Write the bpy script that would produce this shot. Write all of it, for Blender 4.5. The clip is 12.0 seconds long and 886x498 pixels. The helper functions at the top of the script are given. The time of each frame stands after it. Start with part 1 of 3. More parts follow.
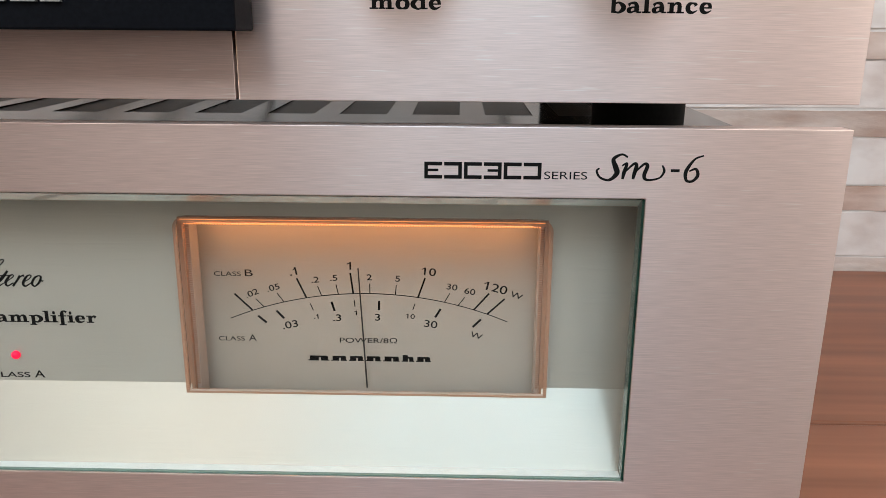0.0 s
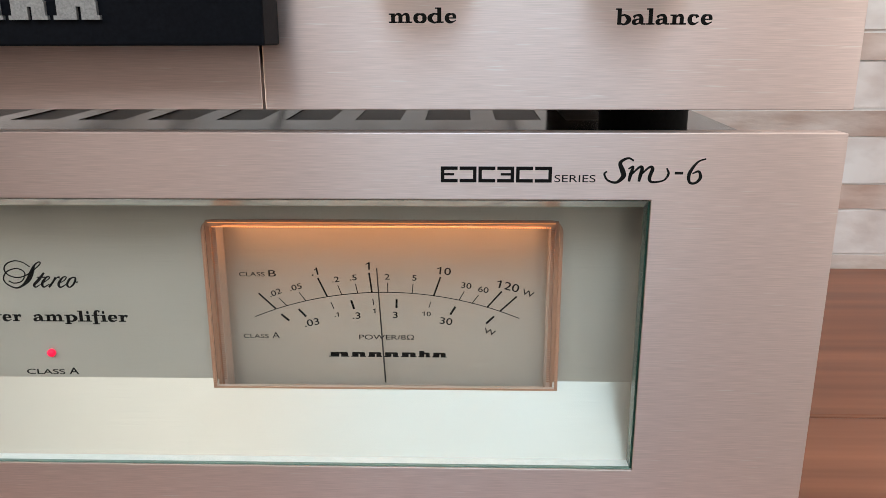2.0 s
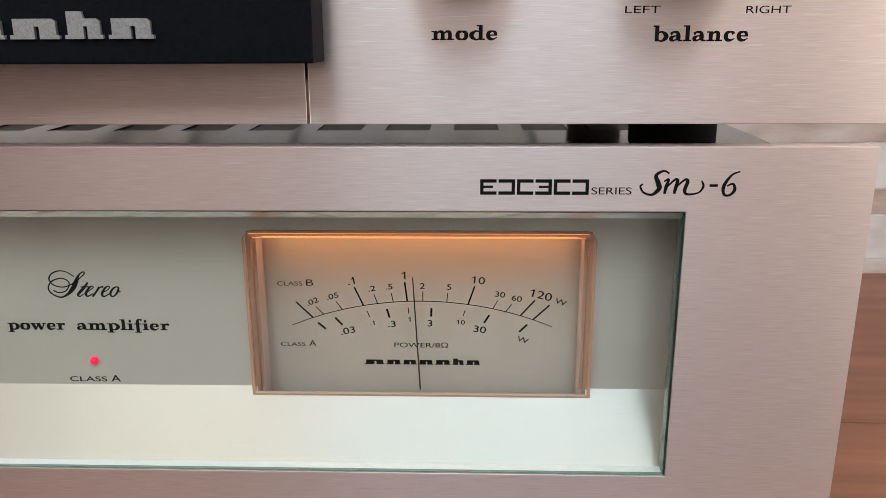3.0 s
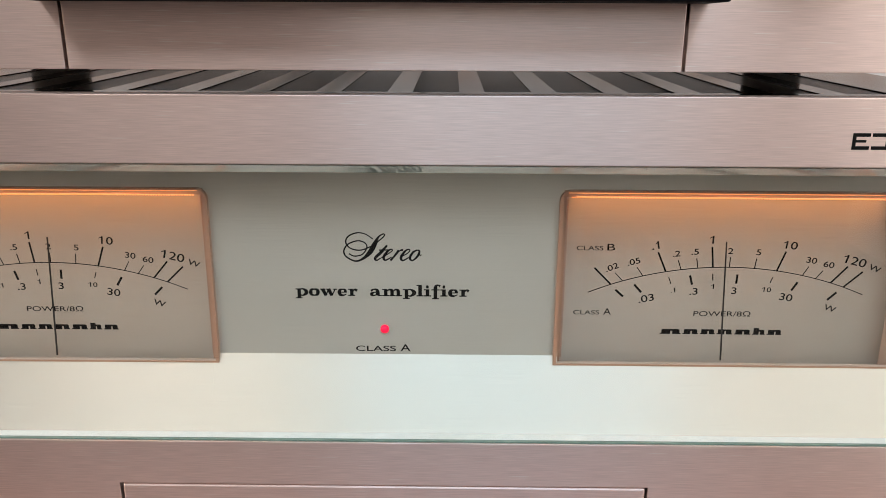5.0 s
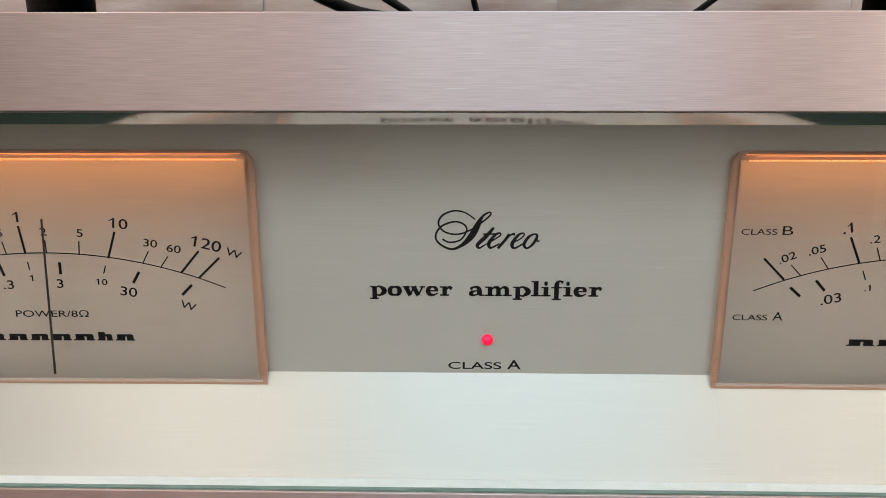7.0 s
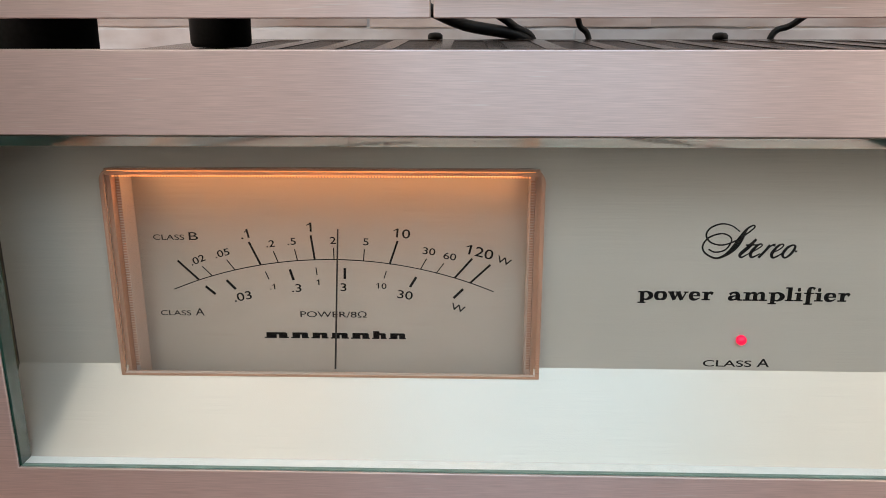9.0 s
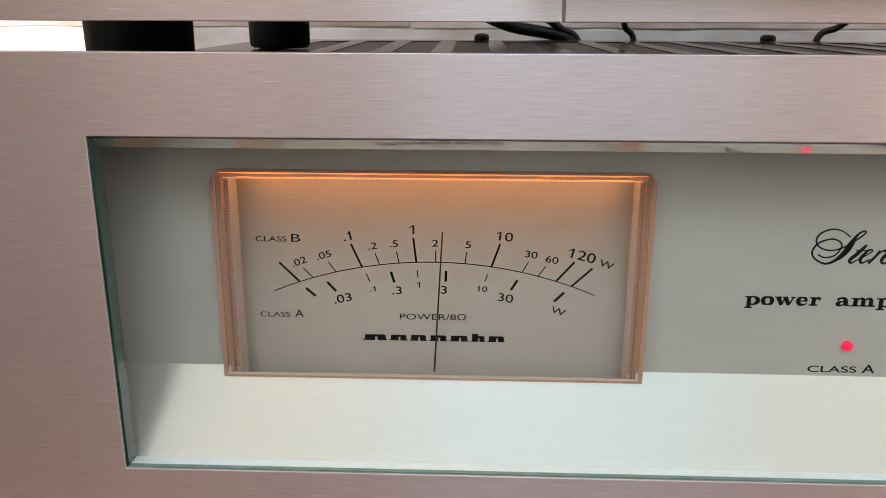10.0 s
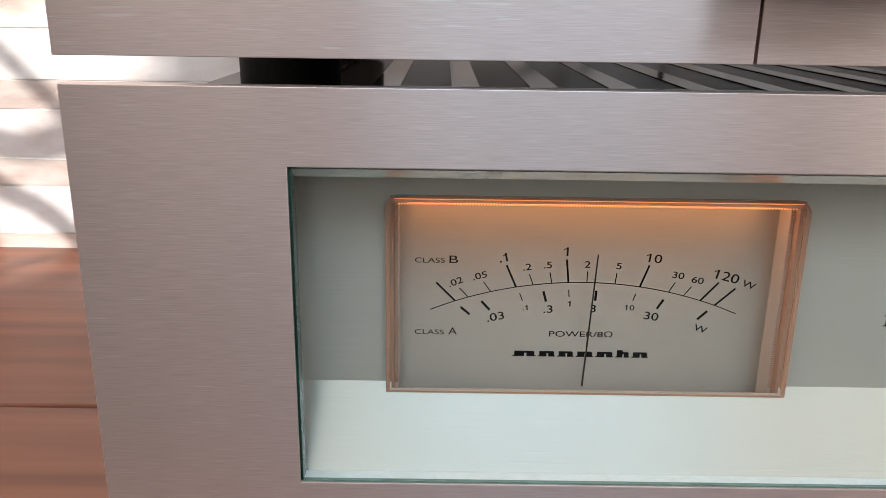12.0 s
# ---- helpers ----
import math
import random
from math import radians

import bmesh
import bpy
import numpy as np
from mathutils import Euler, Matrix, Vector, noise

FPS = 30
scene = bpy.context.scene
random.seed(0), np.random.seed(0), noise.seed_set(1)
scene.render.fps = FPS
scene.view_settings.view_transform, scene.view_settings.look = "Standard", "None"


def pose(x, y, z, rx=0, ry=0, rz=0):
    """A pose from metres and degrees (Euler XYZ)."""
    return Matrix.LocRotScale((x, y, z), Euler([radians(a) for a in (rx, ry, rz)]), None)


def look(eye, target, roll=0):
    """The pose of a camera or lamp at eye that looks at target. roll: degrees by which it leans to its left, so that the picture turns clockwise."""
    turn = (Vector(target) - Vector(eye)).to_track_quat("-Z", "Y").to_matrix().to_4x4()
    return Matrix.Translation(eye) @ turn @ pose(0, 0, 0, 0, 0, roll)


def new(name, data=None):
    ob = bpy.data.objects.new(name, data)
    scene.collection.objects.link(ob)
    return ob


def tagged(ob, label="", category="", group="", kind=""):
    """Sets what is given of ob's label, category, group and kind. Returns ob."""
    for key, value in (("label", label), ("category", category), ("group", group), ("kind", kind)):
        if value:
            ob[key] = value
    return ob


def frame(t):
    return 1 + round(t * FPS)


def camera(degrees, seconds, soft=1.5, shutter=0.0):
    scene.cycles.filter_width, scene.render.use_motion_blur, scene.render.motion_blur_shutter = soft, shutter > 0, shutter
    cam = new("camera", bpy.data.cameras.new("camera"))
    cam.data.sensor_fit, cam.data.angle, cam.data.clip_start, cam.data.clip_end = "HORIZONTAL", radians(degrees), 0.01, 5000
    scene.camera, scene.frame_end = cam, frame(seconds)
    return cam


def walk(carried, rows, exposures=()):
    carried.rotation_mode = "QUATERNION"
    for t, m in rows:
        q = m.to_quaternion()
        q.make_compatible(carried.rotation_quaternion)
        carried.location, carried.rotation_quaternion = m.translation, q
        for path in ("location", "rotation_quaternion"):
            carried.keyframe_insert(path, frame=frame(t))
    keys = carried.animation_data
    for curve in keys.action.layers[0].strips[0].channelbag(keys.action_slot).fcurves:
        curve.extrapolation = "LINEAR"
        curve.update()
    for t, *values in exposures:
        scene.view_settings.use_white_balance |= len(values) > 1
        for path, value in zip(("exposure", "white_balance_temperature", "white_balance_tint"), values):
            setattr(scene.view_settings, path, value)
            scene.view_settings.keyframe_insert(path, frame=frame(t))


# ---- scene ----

cam = camera(59.8, 12.0, soft=0.85)
PATH = [
    (0.0, (0.1197, -0.1759, 0.1602), (0.1002, 0.7871, -0.1087), 0.40),
    (0.5, (0.1182, -0.1777, 0.1584), (0.0975, 0.7841, -0.1147), -0.02),
    (1.0, (0.1154, -0.1825, 0.1619), (0.0919, 0.7801, -0.1079), -0.09),
    (1.5, (0.1151, -0.1844, 0.1629), (0.0894, 0.7790, -0.1041), -0.10),
    (2.0, (0.1172, -0.1855, 0.1626), (0.0912, 0.7777, -0.1049), -0.11),
    (2.5, (0.1159, -0.1865, 0.1631), (0.0867, 0.7768, -0.1036), -0.15),
    (2.7, (0.1143, -0.1876, 0.1659), (0.0825, 0.7765, -0.0976), -0.26),
    (4.3, (0.0502, -0.1952, 0.1657), (0.0342, 0.7652, -0.1125), 0.11),
    (4.5, (0.0392, -0.1958, 0.1586), (0.0303, 0.7683, -0.1068), 0.32),
    (5.0, (0.0176, -0.1815, 0.1555), (0.0085, 0.7791, -0.1224), 0.26),
    (5.5, (0.0039, -0.1590, 0.1441), (-0.0098, 0.8021, -0.1318), -0.09),
    (6.0, (-0.0029, -0.1418, 0.1354), (-0.0269, 0.8201, -0.1371), -0.10),
    (6.5, (-0.0053, -0.1334, 0.1363), (-0.0263, 0.8273, -0.1404), 0.03),
    (6.7, (-0.0038, -0.1314, 0.1366), (-0.0260, 0.8296, -0.1391), -0.11),
    (8.3, (-0.0463, -0.1497, 0.1387), (-0.0595, 0.8172, -0.1160), 0.34),
    (8.5, (-0.0529, -0.1511, 0.1400), (-0.0655, 0.8141, -0.1212), 0.30),
    (9.0, (-0.0638, -0.1499, 0.1433), (-0.0909, 0.8121, -0.1284), -0.01),
    (9.5, (-0.0750, -0.1516, 0.1433), (-0.1067, 0.8108, -0.1265), 0.00),
    (10.0, (-0.0868, -0.1504, 0.1441), (-0.1201, 0.8112, -0.1284), 0.23),
    (10.5, (-0.0983, -0.1475, 0.1441), (-0.1380, 0.8128, -0.1322), 0.38),
    (11.0, (-0.1124, -0.1495, 0.1444), (-0.1443, 0.8106, -0.1334), 0.54),
    (11.5, (-0.1159, -0.1536, 0.1483), (-0.1381, 0.8055, -0.1339), 0.59),
    (12.0, (-0.1309, -0.1571, 0.1528), (-0.1289, 0.8023, -0.1293), 0.82),
]
walk(cam, [(t, look(eye, target, roll)) for t, eye, target, roll in PATH],
     exposures=[(0.0, 0.28, 6500, 10), (2.7, 0.26, 6500, 10), (5.0, 0.22, 6600, 12), (6.5, 0.18, 6500, 12), (9.0, 0.18, 6550, 13), (10.0, 0.13, 6350, 10), (12.0, 0.03, 6150, 8)])

# ---- light ----
world = bpy.data.worlds.new("world")
scene.world = world
world.use_nodes = True
wn = world.node_tree
sky = wn.nodes.new("ShaderNodeTexSky")
sky.sky_type, sky.sun_disc = "NISHITA", False
SUN_WAY = Vector((1.70, 1.96, -0.70)).normalized()
sky.sun_elevation = math.asin(-SUN_WAY.z)
sky.sun_rotation = math.atan2(-SUN_WAY.x, -SUN_WAY.y)
wn.links.new(sky.outputs[0], wn.nodes["Background"].inputs[0])
wn.nodes["Background"].inputs[1].default_value = 0.1

sun = new("sun", bpy.data.lights.new("sun", "SUN"))
sun.data.energy, sun.data.angle, sun.data.color = 5.0, radians(0.55), (1.0, 0.94, 0.87)
sun.matrix_world = look((-6, -6, 4), Vector((-6, -6, 4)) + SUN_WAY)

day = new("window_daylight", bpy.data.lights.new("window_daylight", "AREA"))
day.data.shape, day.data.size, day.data.size_y = "RECTANGLE", 1.1, 0.68
day.data.energy, day.data.color = 17.0, (1.0, 0.95, 0.88)
day.matrix_world = look((-2.19, -1.40, 1.04), (0.0, -1.40, 1.04))

# middle: roof window to blue sky; outer two: lamps added for cream ceiling glow
for x, wide, power, tint in ((-0.865, 0.93, 12.5, (0.98, 0.97, 0.92)), (0.20, 1.12, 21.5, (0.58, 0.82, 1.0)), (1.195, 0.79, 10.5, (0.98, 0.97, 0.92))):
    roof = new("roof_window_daylight", bpy.data.lights.new("roof_window_daylight", "AREA"))
    roof.data.shape, roof.data.size, roof.data.size_y = "RECTANGLE", wide, 1.2
    roof.data.energy, roof.data.color = power, tint
    roof.matrix_world = look((x, -1.70, 1.76), (x, -1.70, 0.0))

# unseen fill lamp, added to brighten the right-hand side of the units
east = new("side_window_daylight", bpy.data.lights.new("side_window_daylight", "AREA"))
east.data.shape, east.data.size, east.data.size_y = "RECTANGLE", 1.15, 0.80
east.data.energy, east.data.color = 9.5, (1.0, 0.94, 0.84)
east.matrix_world = look((1.71, -2.15, 1.13), (0.0, -2.15, 1.13))

# unseen lamp behind the viewer, added for the upper panels' reflections to catch
south = new("window_daylight", bpy.data.lights.new("window_daylight", "AREA"))
south.data.shape, south.data.size, south.data.size_y = "RECTANGLE", 1.5, 1.0
south.data.energy, south.data.color = 2.6, (0.95, 0.97, 1.0)
south.matrix_world = look((0.35, -3.01, 0.84), (0.35, 0.0, 0.84))


# ---- helpers of this scene ----
def finish(bm, name, material, parent=None, label="", bevel=0.0, smooth=False):
    mesh = bpy.data.meshes.new(name)
    bmesh.ops.recalc_face_normals(bm, faces=bm.faces[:])
    bm.to_mesh(mesh)
    bm.free()
    mesh.materials.append(material)
    ob = new(name, mesh)
    if smooth:
        for f in mesh.polygons:
            f.use_smooth = True
    if parent:
        ob.parent = parent
    if label:
        ob["label"] = label
    if bevel:
        m = ob.modifiers.new("bevel", "BEVEL")
        m.width, m.segments, m.limit_method = bevel, 2, "ANGLE"
    return ob


def add_box(bm, x0, x1, y0, y1, z0, z1):
    v = [bm.verts.new((x, y, z)) for x in (x0, x1) for y in (y0, y1) for z in (z0, z1)]
    for a, b, c, d in ((0, 1, 3, 2), (4, 6, 7, 5), (0, 4, 5, 1), (2, 3, 7, 6), (0, 2, 6, 4), (1, 5, 7, 3)):
        bm.faces.new((v[a], v[b], v[c], v[d]))


def box(name, material, x0, x1, y0, y1, z0, z1, parent=None, label="", bevel=0.0):
    bm = bmesh.new()
    add_box(bm, x0, x1, y0, y1, z0, z1)
    return finish(bm, name, material, parent, label, bevel)


def sheet(name, material, us, ws, holes, d0, d1, parent=None, label="", bevel=0.0, flat=False):
    """A slab with rectangular holes through it: us and ws are the grid lines, holes the cells left out.
    It stands in x and z with its depth along y, or lies in x and y with its depth along z (flat)."""
    bm = bmesh.new()
    grid = {}

    def vert(i, j, k):
        if (i, j, k) not in grid:
            u, w, d = us[i], ws[j], (d0, d1)[k]
            grid[i, j, k] = bm.verts.new((u, w, d) if flat else (u, d, w))
        return grid[i, j, k]

    cells = {(i, j) for i in range(len(us) - 1) for j in range(len(ws) - 1)} - set(holes)
    for i, j in cells:
        for k in (0, 1):
            bm.faces.new([vert(a, b, k) for a, b in ((i, j), (i + 1, j), (i + 1, j + 1), (i, j + 1))])
        for (a, b), (c, d), n in (((i, j), (i + 1, j), (i, j - 1)), ((i, j + 1), (i + 1, j + 1), (i, j + 1)),
                                  ((i, j), (i, j + 1), (i - 1, j)), ((i + 1, j), (i + 1, j + 1), (i + 1, j))):
            if n not in cells:
                bm.faces.new([vert(a, b, 0), vert(c, d, 0), vert(c, d, 1), vert(a, b, 1)])
    return finish(bm, name, material, parent, label, bevel)


def lathe(name, material, profile, at, axis="z", parent=None, label="", n=40, bevel=0.0):
    """A turned solid from (radius, height) pairs round an axis through at."""
    bm = bmesh.new()
    rings = []
    for r, h in profile:
        ring = []
        for k in range(n):
            a = 2 * math.pi * k / n
            p = Vector((r * math.cos(a), r * math.sin(a), h))
            if axis == "y":
                p = Vector((p.x, -p.z, p.y))
            ring.append(bm.verts.new(p + Vector(at)))
        rings.append(ring)
    for a, b in zip(rings, rings[1:]):
        for k in range(n):
            bm.faces.new((a[k], a[(k + 1) % n], b[(k + 1) % n], b[k]))
    bm.faces.new(rings[0])
    bm.faces.new(rings[-1])
    ob = finish(bm, name, material, parent, label, bevel)
    for f in ob.data.polygons:
        f.use_smooth = len(f.vertices) == 4
    return ob


def smooth_line(points, steps=10):
    """Points on a smooth line (Catmull-Rom) through the given ones."""
    pts = [Vector(p) for p in points]
    pts = [2 * pts[0] - pts[1]] + pts + [2 * pts[-1] - pts[-2]]
    out = []
    for a, b, c, d in zip(pts, pts[1:], pts[2:], pts[3:]):
        for k in range(steps):
            s = k / steps
            out.append(0.5 * (2 * b + (c - a) * s + (2 * a - 5 * b + 4 * c - d) * s * s + (3 * b - a - 3 * c + d) * s ** 3))
    return out + [pts[-2]]


def add_stroke(bm, points, y, steps=10, thick=0.00006):
    """A pen stroke in the plane y: points are (x, z, width)."""
    line = smooth_line(points, steps)
    ends = []
    for k, p in enumerate(line):
        q, r = line[max(k - 1, 0)], line[min(k + 1, len(line) - 1)]
        way = Vector((r.x - q.x, r.y - q.y))
        side = Vector((-way.y, way.x)).normalized() * p.z / 2
        ends.append([bm.verts.new((p.x + s * side.x, d, p.y + s * side.y)) for s in (1, -1) for d in (y, y - thick)])
    for a, b in zip(ends, ends[1:]):
        for i, j in ((0, 1), (1, 3), (3, 2), (2, 0)):
            bm.faces.new((a[i], a[j], b[j], b[i]))
    bm.faces.new((ends[0][0], ends[0][1], ends[0][3], ends[0][2]))
    bm.faces.new((ends[-1][0], ends[-1][1], ends[-1][3], ends[-1][2]))


def text_mesh(body, bold=0.0, shear=0.0, gap=1.0):
    cu = bpy.data.curves.new("text", "FONT")
    cu.body, cu.offset, cu.shear, cu.extrude, cu.space_character = body, bold, shear, 0.01, gap
    ob = new("text", cu)
    bpy.context.view_layer.update()
    mesh = bpy.data.meshes.new_from_object(ob.evaluated_get(bpy.context.evaluated_depsgraph_get()))
    bpy.data.objects.remove(ob)
    bpy.data.curves.remove(cu)
    if body in ("1", "10", "120", ".1"):
        # the flag of the figure one
        bm = bmesh.new()
        bm.from_mesh(mesh)
        top = max(v.co.y for v in bm.verts)
        stem = max(v.co.x for v in bm.verts) - 0.06 if body == ".1" else min(v.co.x for v in bm.verts)
        lower = [bm.verts.new((stem + x, top + y, 0.01)) for x, y in ((0.05, 0.0), (-0.17, -0.17), (-0.17, -0.25), (0.05, -0.10))]
        bm.faces.new(lower)
        bm.to_mesh(mesh)
        bm.free()
    return mesh


def lettering(name, body, material, y, parent, x0=None, x1=None, z0=0.0, z1=0.0, middle=None, turn=0.0, wide=1.25, bold=0.0, shear=0.0,
              heavy=0.0, label=""):
    """Printed words in the plane y, stretched over x0 to x1 and z0 to z1, or set about a middle with the height z1 and a turn."""
    mesh = text_mesh(body, bold, shear, 1.16 if heavy else 1.0)
    co = np.array([v.co[:] for v in mesh.vertices])
    lo, hi = co.min(0), co.max(0)
    size = np.maximum(hi - lo, 1e-6)
    a = radians(turn)
    for v in mesh.vertices:
        u, w = (v.co.x - lo[0]) / size[0], (v.co.y - lo[1]) / size[1]
        d = y - 0.00003 - 0.00003 * (v.co.z > 0)
        if middle is None:
            v.co = (x0 + u * (x1 - x0), d, z0 + w * (z1 - z0))
        else:
            s = z1 / size[1]
            p, q = (u - 0.5) * size[0] * s * wide, (w - 0.5) * z1
            v.co = (middle[0] + p * math.cos(a) + q * math.sin(a), d, middle[1] - p * math.sin(a) + q * math.cos(a))
    if heavy:
        bm = bmesh.new()
        bm.from_mesh(mesh)
        made = bmesh.ops.duplicate(bm, geom=bm.verts[:] + bm.edges[:] + bm.faces[:])
        bmesh.ops.translate(bm, vec=(heavy, 0.00001, 0), verts=[v for v in made["geom"] if isinstance(v, bmesh.types.BMVert)])
        bm.to_mesh(mesh)
        bm.free()
    mesh.materials.clear()
    mesh.materials.append(material)
    mesh.name = name
    ob = new(name, mesh)
    ob.parent = parent
    if label:
        ob["label"] = label
    return ob


# fat slab-serif letters, in units of the height of a small o: boxes (x0, x1, z0, z1) and pen strokes of (x, z, width)
BOWL = [(0.66, 0.90, 0.14), (1.15, 0.95, 0.18), (1.66, 0.5, 0.5), (1.15, 0.05, 0.18), (0.66, 0.10, 0.14)]
ARCH = [(0.68, 0.70, 0.10), (1.00, 0.93, 0.18), (1.36, 0.84, 0.34), (1.43, 0.55, 0.44)]
SLAB = {
    "p": (2.0, [(0.28, 0.76, -0.38, 1.0), (0.0, 0.98, -0.40, -0.26), (0.0, 0.4, 0.87, 1.0)], [BOWL]),
    "o": (1.78, [], [[(0.85, 0.94, 0.13), (0.42, 0.82, 0.34), (0.30, 0.5, 0.48), (0.42, 0.18, 0.34), (0.85, 0.06, 0.13), (1.28, 0.18, 0.34), (1.40, 0.5, 0.48),
                          (1.28, 0.82, 0.34), (0.85, 0.94, 0.13)]]),
    "w": (2.62, [(0.0, 0.78, 0.87, 1.0), (0.94, 1.58, 0.87, 1.0), (1.98, 2.55, 0.87, 1.0)],
          [[(0.36, 0.95, 0.46), (0.86, 0.03, 0.40)], [(0.86, 0.03, 0.14), (1.24, 0.90, 0.14)], [(1.24, 0.95, 0.46), (1.78, 0.03, 0.40)], [(1.78, 0.03, 0.14), (2.26, 0.92, 0.14)]]),
    "e": (1.68, [(0.45, 1.42, 0.46, 0.58)], [[(1.26, 0.54, 0.36), (1.16, 0.82, 0.30), (0.82, 0.94, 0.13), (0.42, 0.82, 0.34), (0.30, 0.5, 0.48), (0.45, 0.18, 0.36), (0.90, 0.07, 0.18), (1.42, 0.27, 0.06)]]),
    "c": (1.62, [], [[(1.24, 0.70, 0.36), (1.14, 0.86, 0.26), (0.82, 0.94, 0.13), (0.42, 0.82, 0.34), (0.30, 0.5, 0.48), (0.45, 0.18, 0.36), (0.90, 0.07, 0.18), (1.40, 0.27, 0.06)]]),
    "r": (1.62, [(0.28, 0.76, 0.0, 1.0), (0.0, 1.02, 0.0, 0.14), (0.0, 0.4, 0.87, 1.0)], [[(0.70, 0.62, 0.10), (0.92, 0.88, 0.18), (1.14, 0.88, 0.28), (1.34, 0.74, 0.34)]]),
    "a": (1.84, [(1.2, 1.74, 0.0, 0.14)], [[(0.22, 0.72, 0.30), (0.55, 0.93, 0.16), (1.02, 0.90, 0.28), (1.18, 0.6, 0.46), (1.20, 0.08, 0.46)],
                                          [(1.05, 0.56, 0.10), (0.62, 0.51, 0.14), (0.28, 0.27, 0.42), (0.58, 0.07, 0.16), (1.05, 0.22, 0.10)]]),
    "m": (3.0, [(0.28, 0.74, 0.0, 1.0), (1.20, 1.65, 0.0, 0.6), (2.11, 2.56, 0.0, 0.6), (0.0, 0.96, 0.0, 0.14), (1.04, 1.84, 0.0, 0.14), (1.92, 2.86, 0.0, 0.14), (0.0, 0.4, 0.87, 1.0)],
          [ARCH, [(x + 0.91, z, w) for x, z, w in ARCH]]),
    "n": (2.1, [(0.28, 0.74, 0.0, 1.0), (1.20, 1.65, 0.0, 0.6), (0.0, 0.96, 0.0, 0.14), (1.04, 1.96, 0.0, 0.14), (0.0, 0.4, 0.87, 1.0)], [ARCH]),
    "l": (1.08, [(0.26, 0.74, 0.0, 1.62), (0.0, 1.0, 0.0, 0.14), (0.0, 0.4, 1.49, 1.62)], []),
    "i": (1.08, [(0.26, 0.74, 0.0, 1.0), (0.0, 1.0, 0.0, 0.14), (0.0, 0.4, 0.87, 1.0)], [[(0.30, 1.36, 0.16), (0.36, 1.36, 0.34), (0.60, 1.36, 0.34), (0.66, 1.36, 0.16)]]),
    "f": (1.30, [(0.32, 0.80, -0.38, 1.25), (0.08, 1.06, -0.40, -0.26), (0.0, 1.16, 0.87, 1.0)], [[(0.56, 1.15, 0.46), (0.66, 1.48, 0.34), (0.95, 1.62, 0.14), (1.24, 1.46, 0.30)]]),
    "b": (1.98, [(0.24, 0.70, 0.0, 1.62), (0.0, 0.4, 1.49, 1.62)], [BOWL]),
    "d": (2.10, [(1.22, 1.68, 0.0, 1.62), (0.94, 1.3, 1.49, 1.62), (1.5, 1.98, 0.0, 0.14)], [[(1.92 - x, z, w) for x, z, w in BOWL]]),
}


def slab_word(word, material, y, parent, x0, x1, base, tall):
    """A word in the fat slab letters from x0 to x1, standing on the line base."""
    k = (x1 - x0) / sum(SLAB[c][0] for c in word)
    x = x0
    for c in word:
        wide, boxes, strokes = SLAB[c]
        bm = bmesh.new()
        for a, b, d, e in boxes:
            add_box(bm, x + (a - 0.02) * k, x + (b + 0.02) * k, y - 0.00006, y - 0.00002, base + (d - 0.01) * tall, base + (e + 0.01) * tall)
        for n, pts in enumerate(strokes):
            steps = 1 if len(pts) == 2 else 6
            first = len(bm.verts)
            add_stroke(bm, [(px, pz, w * 1.12 + 0.03) for px, pz, w in pts], y - 0.00002 - 0.00001 * n, steps, 0.00005)
            bm.verts.ensure_lookup_table()
            for v in bm.verts[first:]:
                v.co.x, v.co.z = x + v.co.x * k, base + v.co.z * tall
        finish(bm, "letter", material, parent)
        x += wide * k


# ---- materials ----
def material(name, color, rough=0.5, metal=0.0, **more):
    m = bpy.data.materials.new(name)
    m.use_nodes = True
    p = m.node_tree.nodes["Principled BSDF"]
    p.inputs["Base Color"].default_value = (*color, 1)
    p.inputs["Roughness"].default_value = rough
    p.inputs["Metallic"].default_value = metal
    for key, value in more.items():
        p.inputs[key.replace("_", " ")].default_value = value
    return m


